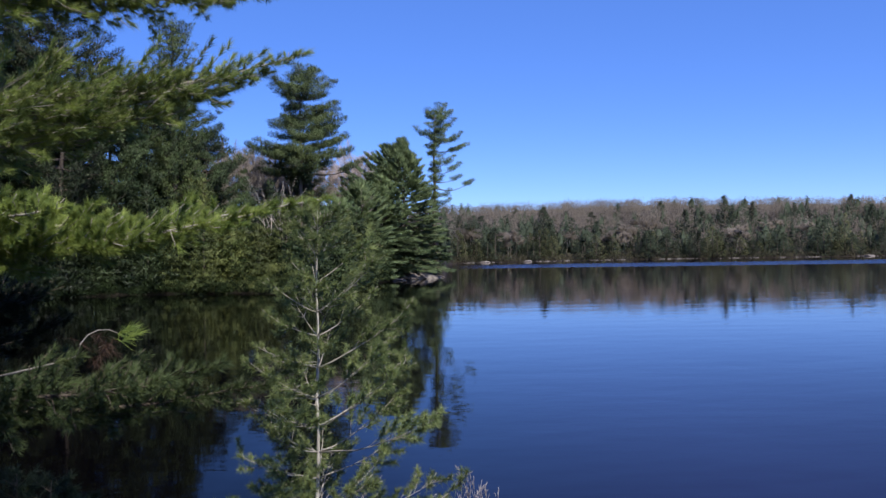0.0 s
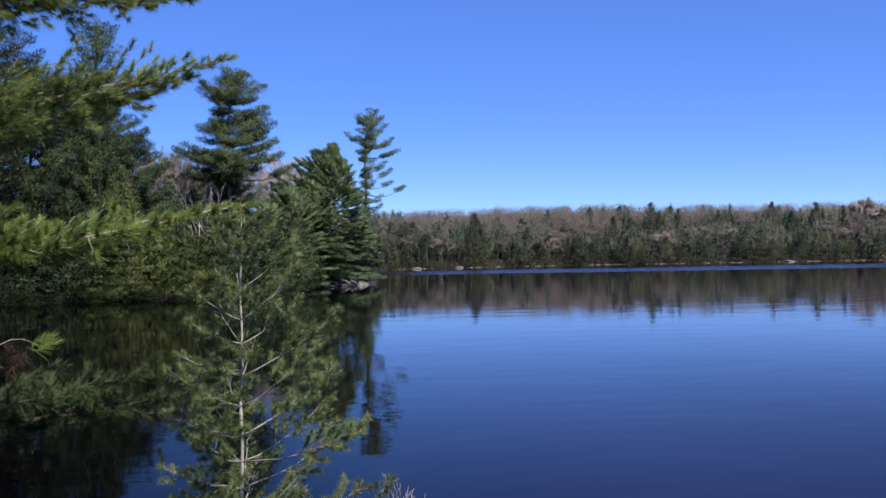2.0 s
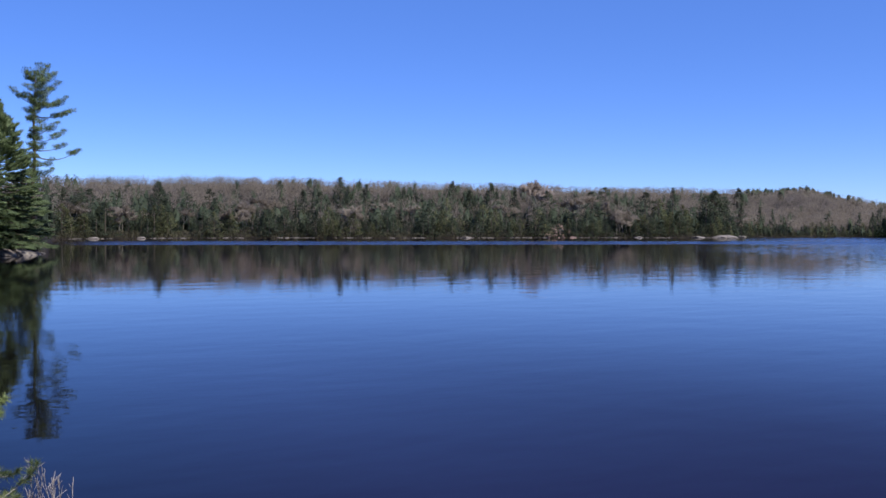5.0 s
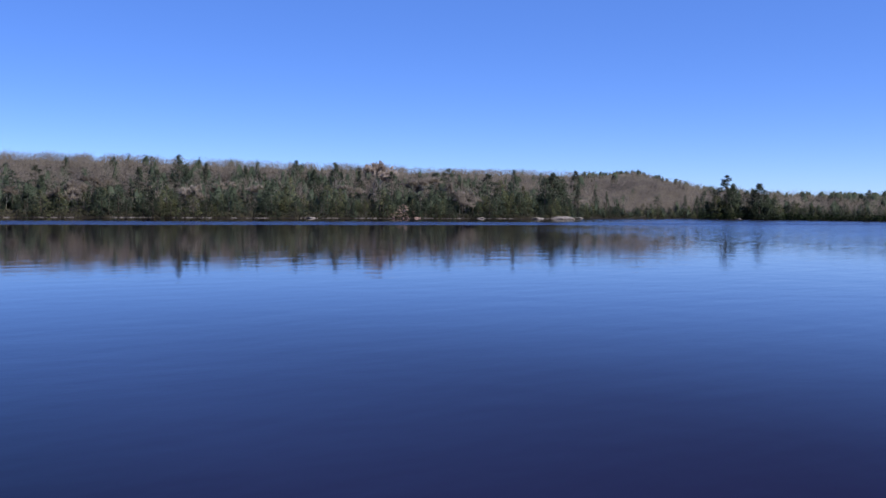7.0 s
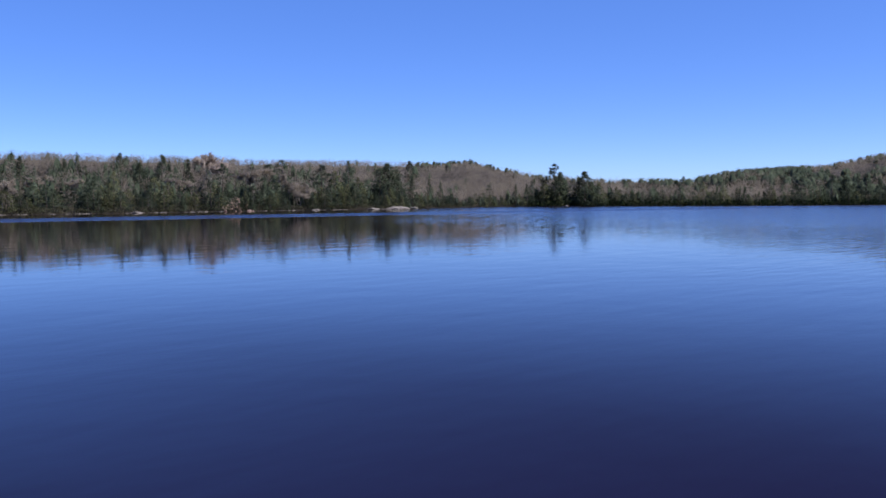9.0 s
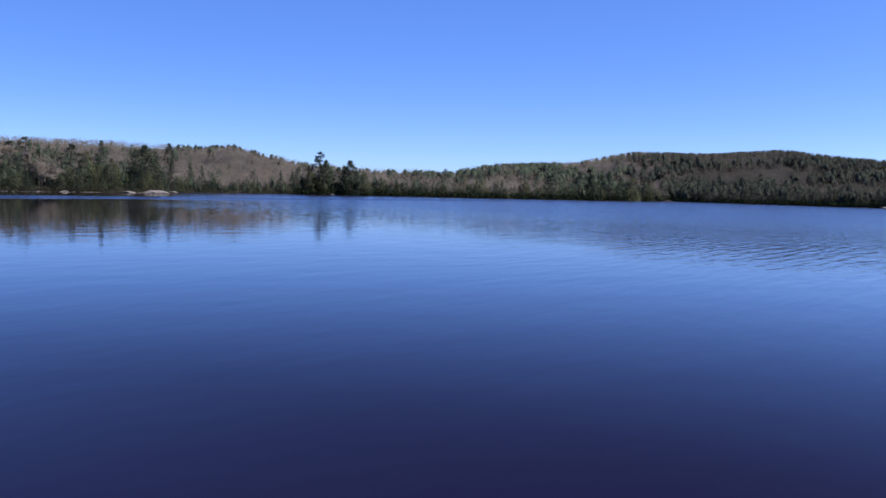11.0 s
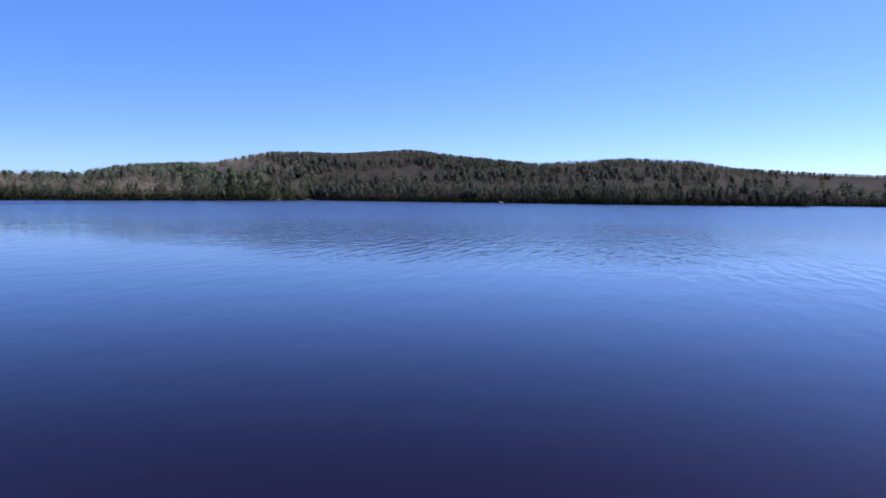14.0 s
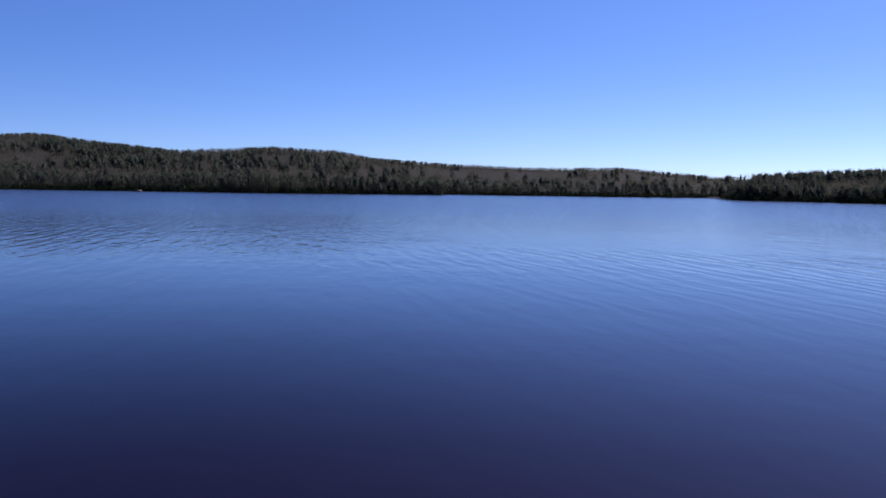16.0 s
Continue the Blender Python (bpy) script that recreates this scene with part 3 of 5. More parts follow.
def cone_tree(name, h, half, seed, label, where, mat=M_SPRUCE, base=0.06, tiers=26, size=0.5, per=9, rag=0.35, power=0.9):
    """A spruce, fir or cedar: a spire of drooping boughs with ragged edges."""
    rng = np.random.default_rng(seed)
    bark, leaf = Soup(), Soup()
    zt = np.linspace(0, 1, 6)
    tr = np.stack([0 * zt, 0 * zt, h * zt], 1)
    tr[1:-1, :2] += rng.normal(size=(4, 2)) * 0.004 * h
    tube(bark, tr, 0.013 * h * (1 - 0.92 * zt) + 0.01, 6)
    pts, ways = [], []
    for k in range(tiers):
        u = (k + rng.random() * 0.6) / tiers
        z = h * (base + (1 - base) * u)
        L = half * (1 - u) ** power * (1 if u > 0.1 else 0.75) + 0.12
        for b in range(int(5 + 8 * (1 - u))):
            a = rng.random() * 2 * math.pi
            Lb = L * rng.uniform(1 - rag, 1 + rag * 0.5)
            d = np.array([math.cos(a), math.sin(a), -0.18 + 0.5 * u])
            for s in np.arange(0.3, 1.01, 0.55 / max(Lb, 0.6)):
                pts.append(np.array([0, 0, z]) + d * Lb * s + np.array([0, 0, 0.12 * Lb * s * s]))
                ways.append(d)
    pts.append(np.array([0, 0, h * 0.98])), ways.append(np.array([0, 0, 1.0]))
    crown_clumps(leaf, pts, ways, rng, per, size, 0.22, 0.5)
    ob = empty(name, Matrix.Translation(where))
    part("trunk", bark, M_BARK, ob, smooth=True)
    part("crown", leaf, mat, ob)
    return tagged(ob, label, "tree")


def bare_limbs(bark, leaf, h, seed, levels=3, twigs=12, twig=0.9, thick=0.011, wide=0.075):
    rng = np.random.default_rng(seed)
    ends = []

    def grow(p, d, L, r, lv):
        lp = limb_points(p, d, L, rng, sag=-0.03, n=5, wobble=0.10)
        tube(bark, lp, np.linspace(r, r * 0.55, 5), 5 if lv else 7)
        if lv == levels:
            ends.append(lp)
            return
        for b in range(rng.integers(3, 5)):
            q, dd = along(lp, rng.uniform(0.45, 1.0))
            nd = unit(dd + unit(rng.normal(size=3)) * (0.75 - 0.08 * lv) + np.array([0, 0, 0.25]))
            grow(q, nd, L * rng.uniform(0.5, 0.75), r * 0.5, lv + 1)

    tr = np.array([0, 0, 1.0]) + rng.normal(size=3) * 0.05
    grow(np.zeros(3), tr, h * 0.5, thick * h, 0)
    base, way = [], []
    for lp in ends:
        for k in range(twigs):
            q, dd = along(lp, rng.uniform(0.2, 1.0))
            base.append(q), way.append(dd + rng.normal(size=3) * 0.55 + np.array([0, 0, 0.2]))
    base = np.array(base)
    fit = h / (max(v[:, 2].max() for v in bark.v) + 0.5 * twig)
    bark.v = [v * fit for v in bark.v]
    blades(leaf, base * fit, np.array(way), twig * rng.uniform(0.5, 1.3, len(base)), wide, rng,
           out=unit(base - np.array([0, 0, 0.5 * h])) * 0.4 + np.array([0, -0.3, 0.6]))


def bare_tree(name, h, seed, label, where, mat=M_TWIG, bark_mat=M_GREY_BARK, **kw):
    bark, leaf = Soup(), Soup()
    bare_limbs(bark, leaf, h, seed, **kw)
    ob = empty(name, Matrix.Translation(where))
    part("trunk", bark, bark_mat, ob, smooth=True)
    part("twigwork", leaf, mat, ob)
    return tagged(ob, label, "tree")


def height_for(az, r, el, sink=0.1):
    """The height that brings a tree's tip at that place to the given elevation angle."""
    return EYE + r * math.tan(radians(el)) - float(ground_height(az, r)) + sink


def point_woods():
    def pine(az, r, el, crown, reach, seed, label, mat=M_PINE):
        side = [(crown, 0.75 * reach), (0.45, reach), (0.75, 0.8 * reach), (1, 0.2 * reach)]
        pad_pine("white_pine", height_for(az, r, el - 0.3), side, side, seed, label, spot(az, r), mat, step=1.1, per=96, radius=0.70, spray=0.23, whorl=7)

    h = height_for(0.37, 127, 8.3)
    pad_pine("white_pine", h, [(0.36, 0.6), (0.7, 0.8), (0.8, 1.4), (0.92, 1.9), (1, 1.3)], [(0.36, 0.8), (0.7, 1.2), (0.8, 2.2), (0.92, 2.9), (1, 1.9)], 3,
             "tall ragged white pine with an open crown on the rocky point", spot(0.48, 127), radius=0.60, per=96, step=1.0, whorl=6, gaps=0.22,
             tilt=0.3, crook=0.3, bare=0.3,
             limbs=((0.82, 172, 3.2, 0.45, 0.55), (0.87, 8, 3.0, 0.4, 0.3), (0.92, -12, 2.7, 0.6, 0.3), (0.955, 10, 2.2, 0.9, 0.2), (0.95, 160, 1.6, 1.0, 0.2),
                    (0.97, 60, 1.5, 1.2, 0.2), (0.80, -18, 3.8, 0.15, 0.4), (0.755, 14, 4.5, 0.10, 0.5), (0.66, -35, 3.4, 0.05, 0.6), (0.63, 10, 3.6, 0.0, 0.65),
                    (0.57, -8, 3.6, -0.05, 0.72), (0.535, 4, 5.4, -0.10, 0.78), (0.48, -30, 2.6, 0.0, 0.5), (0.43, 20, 2.2, 0.0, 0.5), (0.40, 160, 1.4, 0.0, 0.3)), lean=0.004)
    plume_pine("white_pine", height_for(2.35, 121, 6.6), 11.5, 7, "full green white pine with sweeping boughs over the point's rocks", spot(2.35, 121), M_PLUME, 26, per=32, skew=-0.38, power=0.86, base=0.14)
    plume_pine("white_pine", height_for(3.75, 118, 4.7), 6.8, 8, "young green white pine among others on the point", spot(3.75, 118), M_PLUME, 18, skew=-0.2, power=0.72, base=0.08)
    plume_pine("white_pine", height_for(4.9, 113, 3.9), 5.6, 9, "bushy green white pine among others on the point", spot(4.9, 113), M_PLUME, 15, skew=-0.15, power=0.55)
    plume_pine("white_pine", height_for(6.3, 108, 2.9), 4.6, 10, "low green white pine by the bay's edge", spot(6.3, 108), M_PLUME, 10, power=0.55)
    h = height_for(8.25, 108, 10.95)
    pad_pine("white_pine", h, [(0.47, 2.0), (0.52, 4.6), (0.60, 6.6), (0.67, 6.0), (0.715, 3.6), (0.74, 1.6), (0.78, 1.8), (0.84, 3.4), (0.94, 2.9), (1, 1.4)],
             [(0.47, 2.0), (0.51, 4.8), (0.60, 5.6), (0.70, 5.4), (0.80, 4.6), (0.90, 4.0), (0.96, 2.6), (1, 1.4)], 11,
             "old dark white pine with a broad layered crown above the shore", spot(8.7, 108), radius=0.85, per=150, step=1.25, whorl=9, gaps=0.10,
             tilt=-0.02, crook=0.16, bare=0.28, limbs=((0.50, 5, 6.9, 0.02, 0.7), (0.56, -14, 6.4, 0.0, 0.4), (0.48, 175, 5.0, 0.0, 0.5)), lean=0.004)
    pine(8.4, 112, 5.4, 0.1, 3.4, 18, "dark white pine under an older one")
    pine(14.2, 100, 7.4, 0.1, 5.2, 12, "shaded green white pine in the shore woods", mat=M_BAY_SHADED)
    pad_pine("white_pine", height_for(16.1, 96, 13.0), [(0.3, 3.5), (0.8, 3.0), (0.92, 2.4), (1, 1.0)], [(0.3, 3.5), (0.8, 3.0), (0.92, 2.6), (1, 1.2)], 13,
             "tall white pine with a bushy top behind nearer boughs", spot(16.1, 96), radius=0.5, per=40, step=0.9, whorl=6, tilt=0.5, crook=0.3)
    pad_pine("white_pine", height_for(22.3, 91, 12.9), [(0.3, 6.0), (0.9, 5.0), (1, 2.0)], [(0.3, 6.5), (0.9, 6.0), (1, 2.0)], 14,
             "shaded dark white pine standing in the bay's woods", spot(22.3, 91), M_SHADED_GREEN, radius=0.7, per=60, step=1.0, whorl=6, gaps=0.15, tilt=0.1)
    pine(24.5, 95, 13.5, 0.12, 6.5, 15, "large shaded white pine in the bay's woods", mat=M_SHADED_GREEN)
    pine(17.8, 97, 10.4, 0.08, 6.0, 16, "shaded green white pine in the bay's woods", mat=M_BAY_SHADED)
    pine(19.6, 95, 10.8, 0.08, 5.6, 19, "shaded green white pine in the bay's woods", mat=M_BAY_SHADED)
    pine(23.0, 96, 11.5, 0.08, 6.5, 20, "shaded green white pine in the bay's woods", mat=M_BAY_SHADED)
    pine(15.6, 104, 9.6, 0.08, 5.5, 21, "shaded green white pine in the bay's woods", mat=M_BAY_SHADED)
    pine(27.5, 92, 14.0, 0.1, 6.5, 17, "large shaded white pine in the bay's woods", mat=M_SHADED_GREEN)
    rng = np.random.default_rng(5)
    for az in np.arange(4.8, 31, 0.8):
        r = float(shore(az)) + rng.uniform(1.0, 6)
        el = rng.uniform(0.6, 2.6) if az < 14 else rng.uniform(1.5, 4.5)
        if rng.random() < (0.6 if az < 16 else 0.1):
            cone_tree("cedar", height_for(az, r, el), rng.uniform(2.0, 2.8), 100 + int(az * 10), "yellow-green cedar leaning over the bay's water",
                      spot(az, r), M_CEDAR, 0.0, 22, 0.4, 18, 0.5, 0.6)
        else:
            cone_tree("hemlock", height_for(az, r, el), rng.uniform(2.4, 3.4), 100 + int(az * 10), "shaded green hemlock at the bay's edge",
                      spot(az, r), M_BAY_SHADED if az < 20 else M_SHADED_GREEN, 0.0, 22, 0.5, 14, 0.4, 0.7)
    cone_tree("cedar", height_for(8.1, 91, 3.5), 1.5, 77, "slender yellow-green cedar spire at the bay's edge", spot(8.1, 91), M_CEDAR, 0.0, 24, 0.4, 12, 0.3, 0.8)
    for az, r, el in ((3.4, 117, 1.6), (5.3, 104, 2.4), (6.6, 100, 2.4), (1.0, 128, 2.6), (10.5, 104, 4.2), (12, 108, 4.8), (1.6, 124, 1.2), (4.4, 110, 1.2)):
        cone_tree("hemlock", height_for(az, r, el), 3.0, int(az * 50), "dark green hemlock in the point's undergrowth", spot(az, r), M_BAY_SHADED, 0.0, 20, 0.48, 18, 0.4, 0.7)
    for k, (az, r, el) in enumerate(((5.4, 130, 6.5), (6.6, 134, 5.8), (4.9, 132, 6.0), (5.8, 134, 6.5), (6.3, 128, 5.7), (4.4, 131, 5.2))):
        bare_tree("maple", height_for(az, r, el), 121 + k, "leafless pinkish grey maple behind the point's pines", spot(az, r), M_BUDS, levels=4, twigs=24, wide=0.04, twig=0.8)
    for k, (az, r, el) in enumerate(((9.4, 124, 5.6), (10.2, 122, 6.0), (10.9, 124, 6.2), (11.5, 120, 6.3), (11.8, 120, 6.3), (13.0, 124, 6.6), (12.3, 128, 6.2), (9.8, 126, 5.6),
                                     (10.8, 118, 5.8), (7.6, 128, 5.4), (13.6, 122, 6.6), (12.6, 118, 5.9))):
        bare_tree("maple", height_for(az, r, el), 131 + k, "leafless brown maple in the point's woods", spot(az, r), M_TWIG, levels=4, twigs=24, wide=0.045, twig=0.8)
    for k, (az, r, el) in enumerate(((11.3, 112, 4.9), (12.3, 114, 5.6), (13.1, 112, 5.2), (6.3, 124, 4.6), (7.1, 122, 4.4), (10.2, 116, 5.0), (9.4, 112, 4.4))):
        bare_tree("alder", height_for(az, r, el), 150 + k, "leafless brown alder in the point's woods", spot(az, r), M_TWIG, levels=4, twigs=24, wide=0.045, twig=0.7)
    bare_tree("birch", height_for(5.6, 112, 4.6), 27, "leafless white-limbed birch among the point's pines", spot(5.6, 112), M_PALE, M_PALE, twigs=7, levels=2, thick=0.006, wide=0.03)
    for k, (az, r, el) in enumerate(((10.5, 96, 4.7), (10.05, 97, 4.4), (9.6, 96, 4.5))):
        bare_tree("birch", height_for(az, r, el), 23 + k, "small leafless white-limbed birch above the cedars", spot(az, r), M_PALE, M_PALE, twigs=3, levels=2, thick=0.004, wide=0.02, twig=0.6)


point_woods()


def far_woods():
    """Shoreline conifers that can be told apart, over a joined wood of bare trees and conifers behind them."""
    rng = np.random.default_rng(9)
    kinds = []
    low = (0, 0, -80)
    for k in range(5):
        kinds.append(shore_tree("spruce", 10.0, rng.uniform(2.0, 2.7), 300 + k, "dark green spruce on the far shore", low, M_SPRUCE, rng.uniform(0.75, 0.95)))
    for k in range(4):
        kinds.append(shore_tree("cedar", 10.0, 2.5, 320 + k, "olive green cedar on the far shore", low, M_OLIVE, 0.5, count=80))
    for k in range(4):
        kinds.append(shore_tree("white_pine", 10.0, 3.3, 330 + k, "dark green white pine on the far shore", low, M_SPRUCE, 0.55, pad=0.95, open_=1.0, tip=0.25, count=64))
    kinds.append(shore_tree("white_pine", 10.0, 3.0, 340, "dense dark white pine standing out on the far shore", low, M_SPRUCE, 0.5, pad=1.0, count=190, per=26))
    kinds.append(shore_tree("white_pine", 10.0, 2.9, 341, "tall open-topped white pine standing out on the far shore", low, M_SPRUCE, 0.55, 0.1, 80, 0.75, 26, 1.0, 0.25))
    kinds.append(shore_tree("spruce", 10.0, 2.5, 342, "tall pointed spruce standing out on the far hillside", low, M_SPRUCE, 0.7, count=100))
    dark = [shore_tree("fir", 10.0, rng.uniform(2.6, 3.2), 360 + k, "shaded fir crowded along the eastern shore", low, M_FIR_SHADED, (0.5, 0.7, 0.6, 0.45)[k], pad=0.95) for k in range(4)]
    bare = []
    for k in range(5):
        bare.append(bare_tree("birch", 10.0, 350 + k, "leafless grey birch with a pale trunk on the far shore", low, M_TWIG, M_GREY_BARK,
                              twigs=34, twig=1.1, wide=0.14, thick=0.009))

    def stand(thing, az, r, hh, fat=1.0, group="shoreline conifers", label=""):
        s = hh / 10
        m = Matrix.Translation(spot(az, r)) @ Matrix.Rotation(rng.random() * 6.28, 4, "Z") @ Matrix.Diagonal((fat * s ** 0.7, fat * s ** 0.7, s, 1))
        tagged(copy_thing(thing, m), label, group=group)

    # conifers come in groups along the shore, with bare trees between them
    az = -0.5
    while az > -127:
        r = float(shore(az)) + abs(rng.normal()) * 8 + 1.5
        crowd = math.sin(az * 1.9 + 0.6) + 0.8 * math.sin(az * 0.83 + 1) + rng.normal() * 0.5
        hh = rng.uniform(4.0, 7.0) + 2.0 * max(0.0, crowd) * rng.random() + (rng.random() < 0.15) * rng.uniform(1.5, 3.5)
        if -48 < az < -41.5:
            hh *= 0.62
        if az > -41 and crowd < -1.25:
            stand(bare[rng.integers(5)], az, r + 4, rng.uniform(6.5, 9.0), rng.uniform(1.0, 1.4), "shoreline birches")
        elif az > -70.2:
            w = rng.choice(13, p=[0.08] * 5 + [0.0675] * 4 + [0.0825] * 4)
            stand(kinds[w], az, r, hh * (0.75 if w < 5 and rng.random() < 0.5 else 1), rng.uniform(1.15, 1.75))
        else:
            stand(dark[rng.integers(4)], az, r, rng.uniform(5.5, 10) if az > -100 else rng.uniform(3.5, 6.5), rng.uniform(1.0, 1.5), "eastern shore firs")
        az -= rng.uniform(0.1, 0.36) * 260 / r * (1 if az > -54 else 1.5 if az > -70 else 2.2)
    # trees that stand out along the skyline and the shore: azimuth, distance, elevation of the tip, kind, breadth
    for az, r, el, w, fat in ((-16.85, 330, 2.89, 15, 1.15), (-15.3, 420, 2.75, 9, 0.9), (-13.2, 400, 2.63, 13, 0.9), (-23.7, 420, 2.71, 13, 0.8),
                              (-26.05, 335, 2.63, 15, 1.2), (-9.07, 300, 2.06, 10, 0.9), (-6.15, 262, 2.45, 13, 0.8), (-2.4, 250, 1.95, 9, 1.0),
                              (-7.9, 290, 1.74, 11, 0.9), (-1.9, 240, 1.99, 12, 0.9), (-1.0, 240, 2.0, 2, 1.1), (-4.5, 330, 2.32, 10, 0.9),
                              (-14.6, 300, 2.1, 3, 1.1), (-15.65, 300, 1.98, 9, 1.0), (-17.3, 320, 2.4, 2, 1.0), (-18.4, 330, 2.44, 4, 1.1), (-20.7, 380, 2.34, 1, 1.0),
                              (-24.8, 360, 2.16, 13, 0.9), (-27.55, 340, 2.38, 1, 0.9), (-29.5, 315, 2.14, 10, 1.0), (-32.2, 345, 2.12, 9, 1.2),
                              (-32.95, 350, 2.38, 12, 1.0), (-35.4, 350, 2.09, 9, 1.2), (-36.2, 345, 1.7, 7, 1.1), (-37.0, 352, 2.36, 0, 0.9), (-37.6, 350, 1.32, 5, 1.0),
                              (-39.4, 366, 2.17, 13, 1.35), (-38.9, 362, 1.9, 11, 1.2), (-39.9, 368, 1.8, 12, 1.2), (-40.9, 372, 1.42, 4, 0.9), (-40.7, 560, 2.31, 13, 0.9),
                              (-41.9, 400, 1.21, 0, 0.7), (-42.6, 405, 1.08, 2, 0.8), (-45.6, 432, 0.82, 9, 0.7), (-47.2, 440, 0.89, 1, 0.8), (-47.9, 440, 0.9, 3, 0.8), (-48.3, 444, 1.17, 10, 0.9),
                              (-49.55, 446, 2.12, 14, 1.0), (-49.95, 450, 1.6, 13, 1.0), (-51.4, 448, 1.62, 13, 1.25), (-50.7, 452, 1.2, 11, 1.1), (-48.9, 446, 1.25, 8, 1.1), (-49.6, 446, 1.3, 9, 1.2),
                              (-52.2, 452, 1.0, 7, 1.1), (-44.4, 742, 2.42, 9, 0.8), (-44.8, 735, 2.2, 13, 0.9), (-45.3, 728, 2.02, 11, 1.0), (-45.7, 722, 2.08, 2, 0.9), (-46.2, 715, 1.75, 12, 1.0),
                              (-43.2, 735, 2.2, 9, 1.0), (-42.4, 730, 2.2, 12, 1.0), (-66.7, 512, 1.37, 0, 1.0), (-67.15, 512, 1.37, 2, 1.0), (-68.5, 516, 0.98, 6, 1.1), (-69.5, 540, 0.72, 8, 1.1),
                              (-65.4, 506, 1.3, 9, 1.2), (-66.1, 508, 1.15, 13, 1.1), (-67.8, 514, 1.05, 3, 1.1), (-57.2, 480, 1.28, 10, 0.9), (-63.8, 490, 1.2, 12, 1.2), (-59.9, 560, 1.5, 12, 1.0),
                              (-61.1, 600, 1.62, 9, 1.0), (-86.5, 890, 2.2, 10, 0.9), (-118.9, 560, 0.88, 15, 0.9)):
        r -= 40 if r > 600 else 28 if r > 375 and az > -41 else 0
        stand(kinds[w], az, r, height_for(az, r, el), fat * 1.4, "skyline conifers")
    for az, r, el in ((-33.9, 345, 1.5), (-11.6, 285, 1.3), (-21.4, 305, 1.2), (-5.2, 262, 0.7), (-27.0, 318, 1.3), (-12.4, 290, 1.6), (-19.4, 300, 1.4), (-31.3, 340, 1.9)):
        stand(bare[rng.integers(5)], az, r, height_for(az, r, el), 1.3, "shoreline birches")
    for k in kinds + dark + bare:
        for o in list(k.children_recursive):
            bpy.data.objects.remove(o)
        bpy.data.objects.remove(k)
    # the wood behind
    twig, east, green, fir, stem = Soup(), Soup(), Soup(), Soup(), Soup()
    sb = []
    sides = 7
    idx = np.arange(sides)
    nxt = (idx + 1) % sides
    hull = np.concatenate([np.concatenate([np.stack([k * sides + idx, k * sides + nxt, (k + 1) * sides + nxt], 1),
                                           np.stack([k * sides + idx, (k + 1) * sides + nxt, (k + 1) * sides + idx], 1)]) for k in range(3)]
                          + [np.stack([3 * sides + idx, 3 * sides + nxt, 0 * idx + 4 * sides], 1)])

    def heart(soup, p, heights, radii):
        """The dense inside of a crown, an uneven hull that its sprays stand out from."""
        a = idx * 2 * math.pi / sides + rng.random() * 6
        rr = np.asarray(radii)[:, None] * rng.uniform(0.55, 1.2, (4, sides))
        z = np.asarray(heights[:4])[:, None] + rng.normal(size=(4, sides)) * 0.06 * heights[4]
        ring = np.stack([np.cos(a)[None] * rr, np.sin(a)[None] * rr, z], -1).reshape(-1, 3)
        v = np.concatenate([ring, [[0, 0, heights[4]]]])
        soup.add(v + p, hull, unit(v - np.array([0, 0, 0.45 * heights[4]]) + rng.normal(size=v.shape) * 0.15 * heights[4]))

    def conifer(p, hh, fat=0.3, m=60, power=0.7, leaf=0.09, foot=0.04, core=0.55):
        us = np.array([0.02, 0.3, 0.58, 0.82])
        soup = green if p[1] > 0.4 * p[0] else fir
        heart(soup, p, [*(hh * (foot + (0.88 - foot) * us)), hh * 0.9], hh * fat * core * (1 - us) ** power * np.array([0.8, 1, 1, 1]))
        u = rng.random(m) ** 1.2
        a = rng.random(m) * 6.283
        lobe = 1 + 0.22 * np.sin(a * 3 + u * 17 + rng.random() * 6)
        q = np.stack([np.cos(a), np.sin(a), 0 * a], 1) * (hh * fat * lobe * (1 - u) ** power * rng.uniform(0.35, 1, m) ** 0.5)[:, None]
        out = q / (hh * fat) + np.array([0, 0, 0.4])
        q[:, 2] += hh * (foot + (0.96 - foot) * u)
        ln = hh * leaf * rng.uniform(0.6, 1.2, m)
        blades(soup, p + q, np.stack([np.cos(a), np.sin(a), 0.2 + 0 * a], 1) + rng.normal(size=(m, 3)) * 0.5, ln, ln * 0.42, rng, out=out)

    def bare_crown(soup, p, hh, m, wide_, low_):
        """A rounded leafless crown; low_ sets it down on the ground of a crest."""
        rad = np.array([0.40 * wide_, 0.40 * wide_, 0.32 if low_ else 0.40]) * hh
        mid = np.array([0, 0, (0.34 if low_ else 0.50) * hh])
        if low_:
            heart(soup, p, hh * np.array([0.0, 0.12, 0.28, 0.44, 0.52]), hh * wide_ * np.array([0.16, 0.24, 0.24, 0.13]))
        c = unit(rng.normal(size=(m, 3))) * (rng.random((m, 1)) ** 0.4)
        lobe = 1 + 0.16 * np.sin(np.arctan2(c[:, 1:2], c[:, 0:1]) * 3 + c[:, 2:] * 5 + rng.random() * 6)
        blades(soup, p + mid + c * rad * lobe, unit(c + np.array([0, 0, 0.35])) + rng.normal(size=(m, 3)) * 0.6,
               hh * rng.uniform(0.06, 0.14, m) * (0.45 if low_ else 1), 0.05 + math.hypot(p[0], p[1]) * 0.00028, rng, out=c * 0.3 + np.array([0, -0.35, 0.5]))

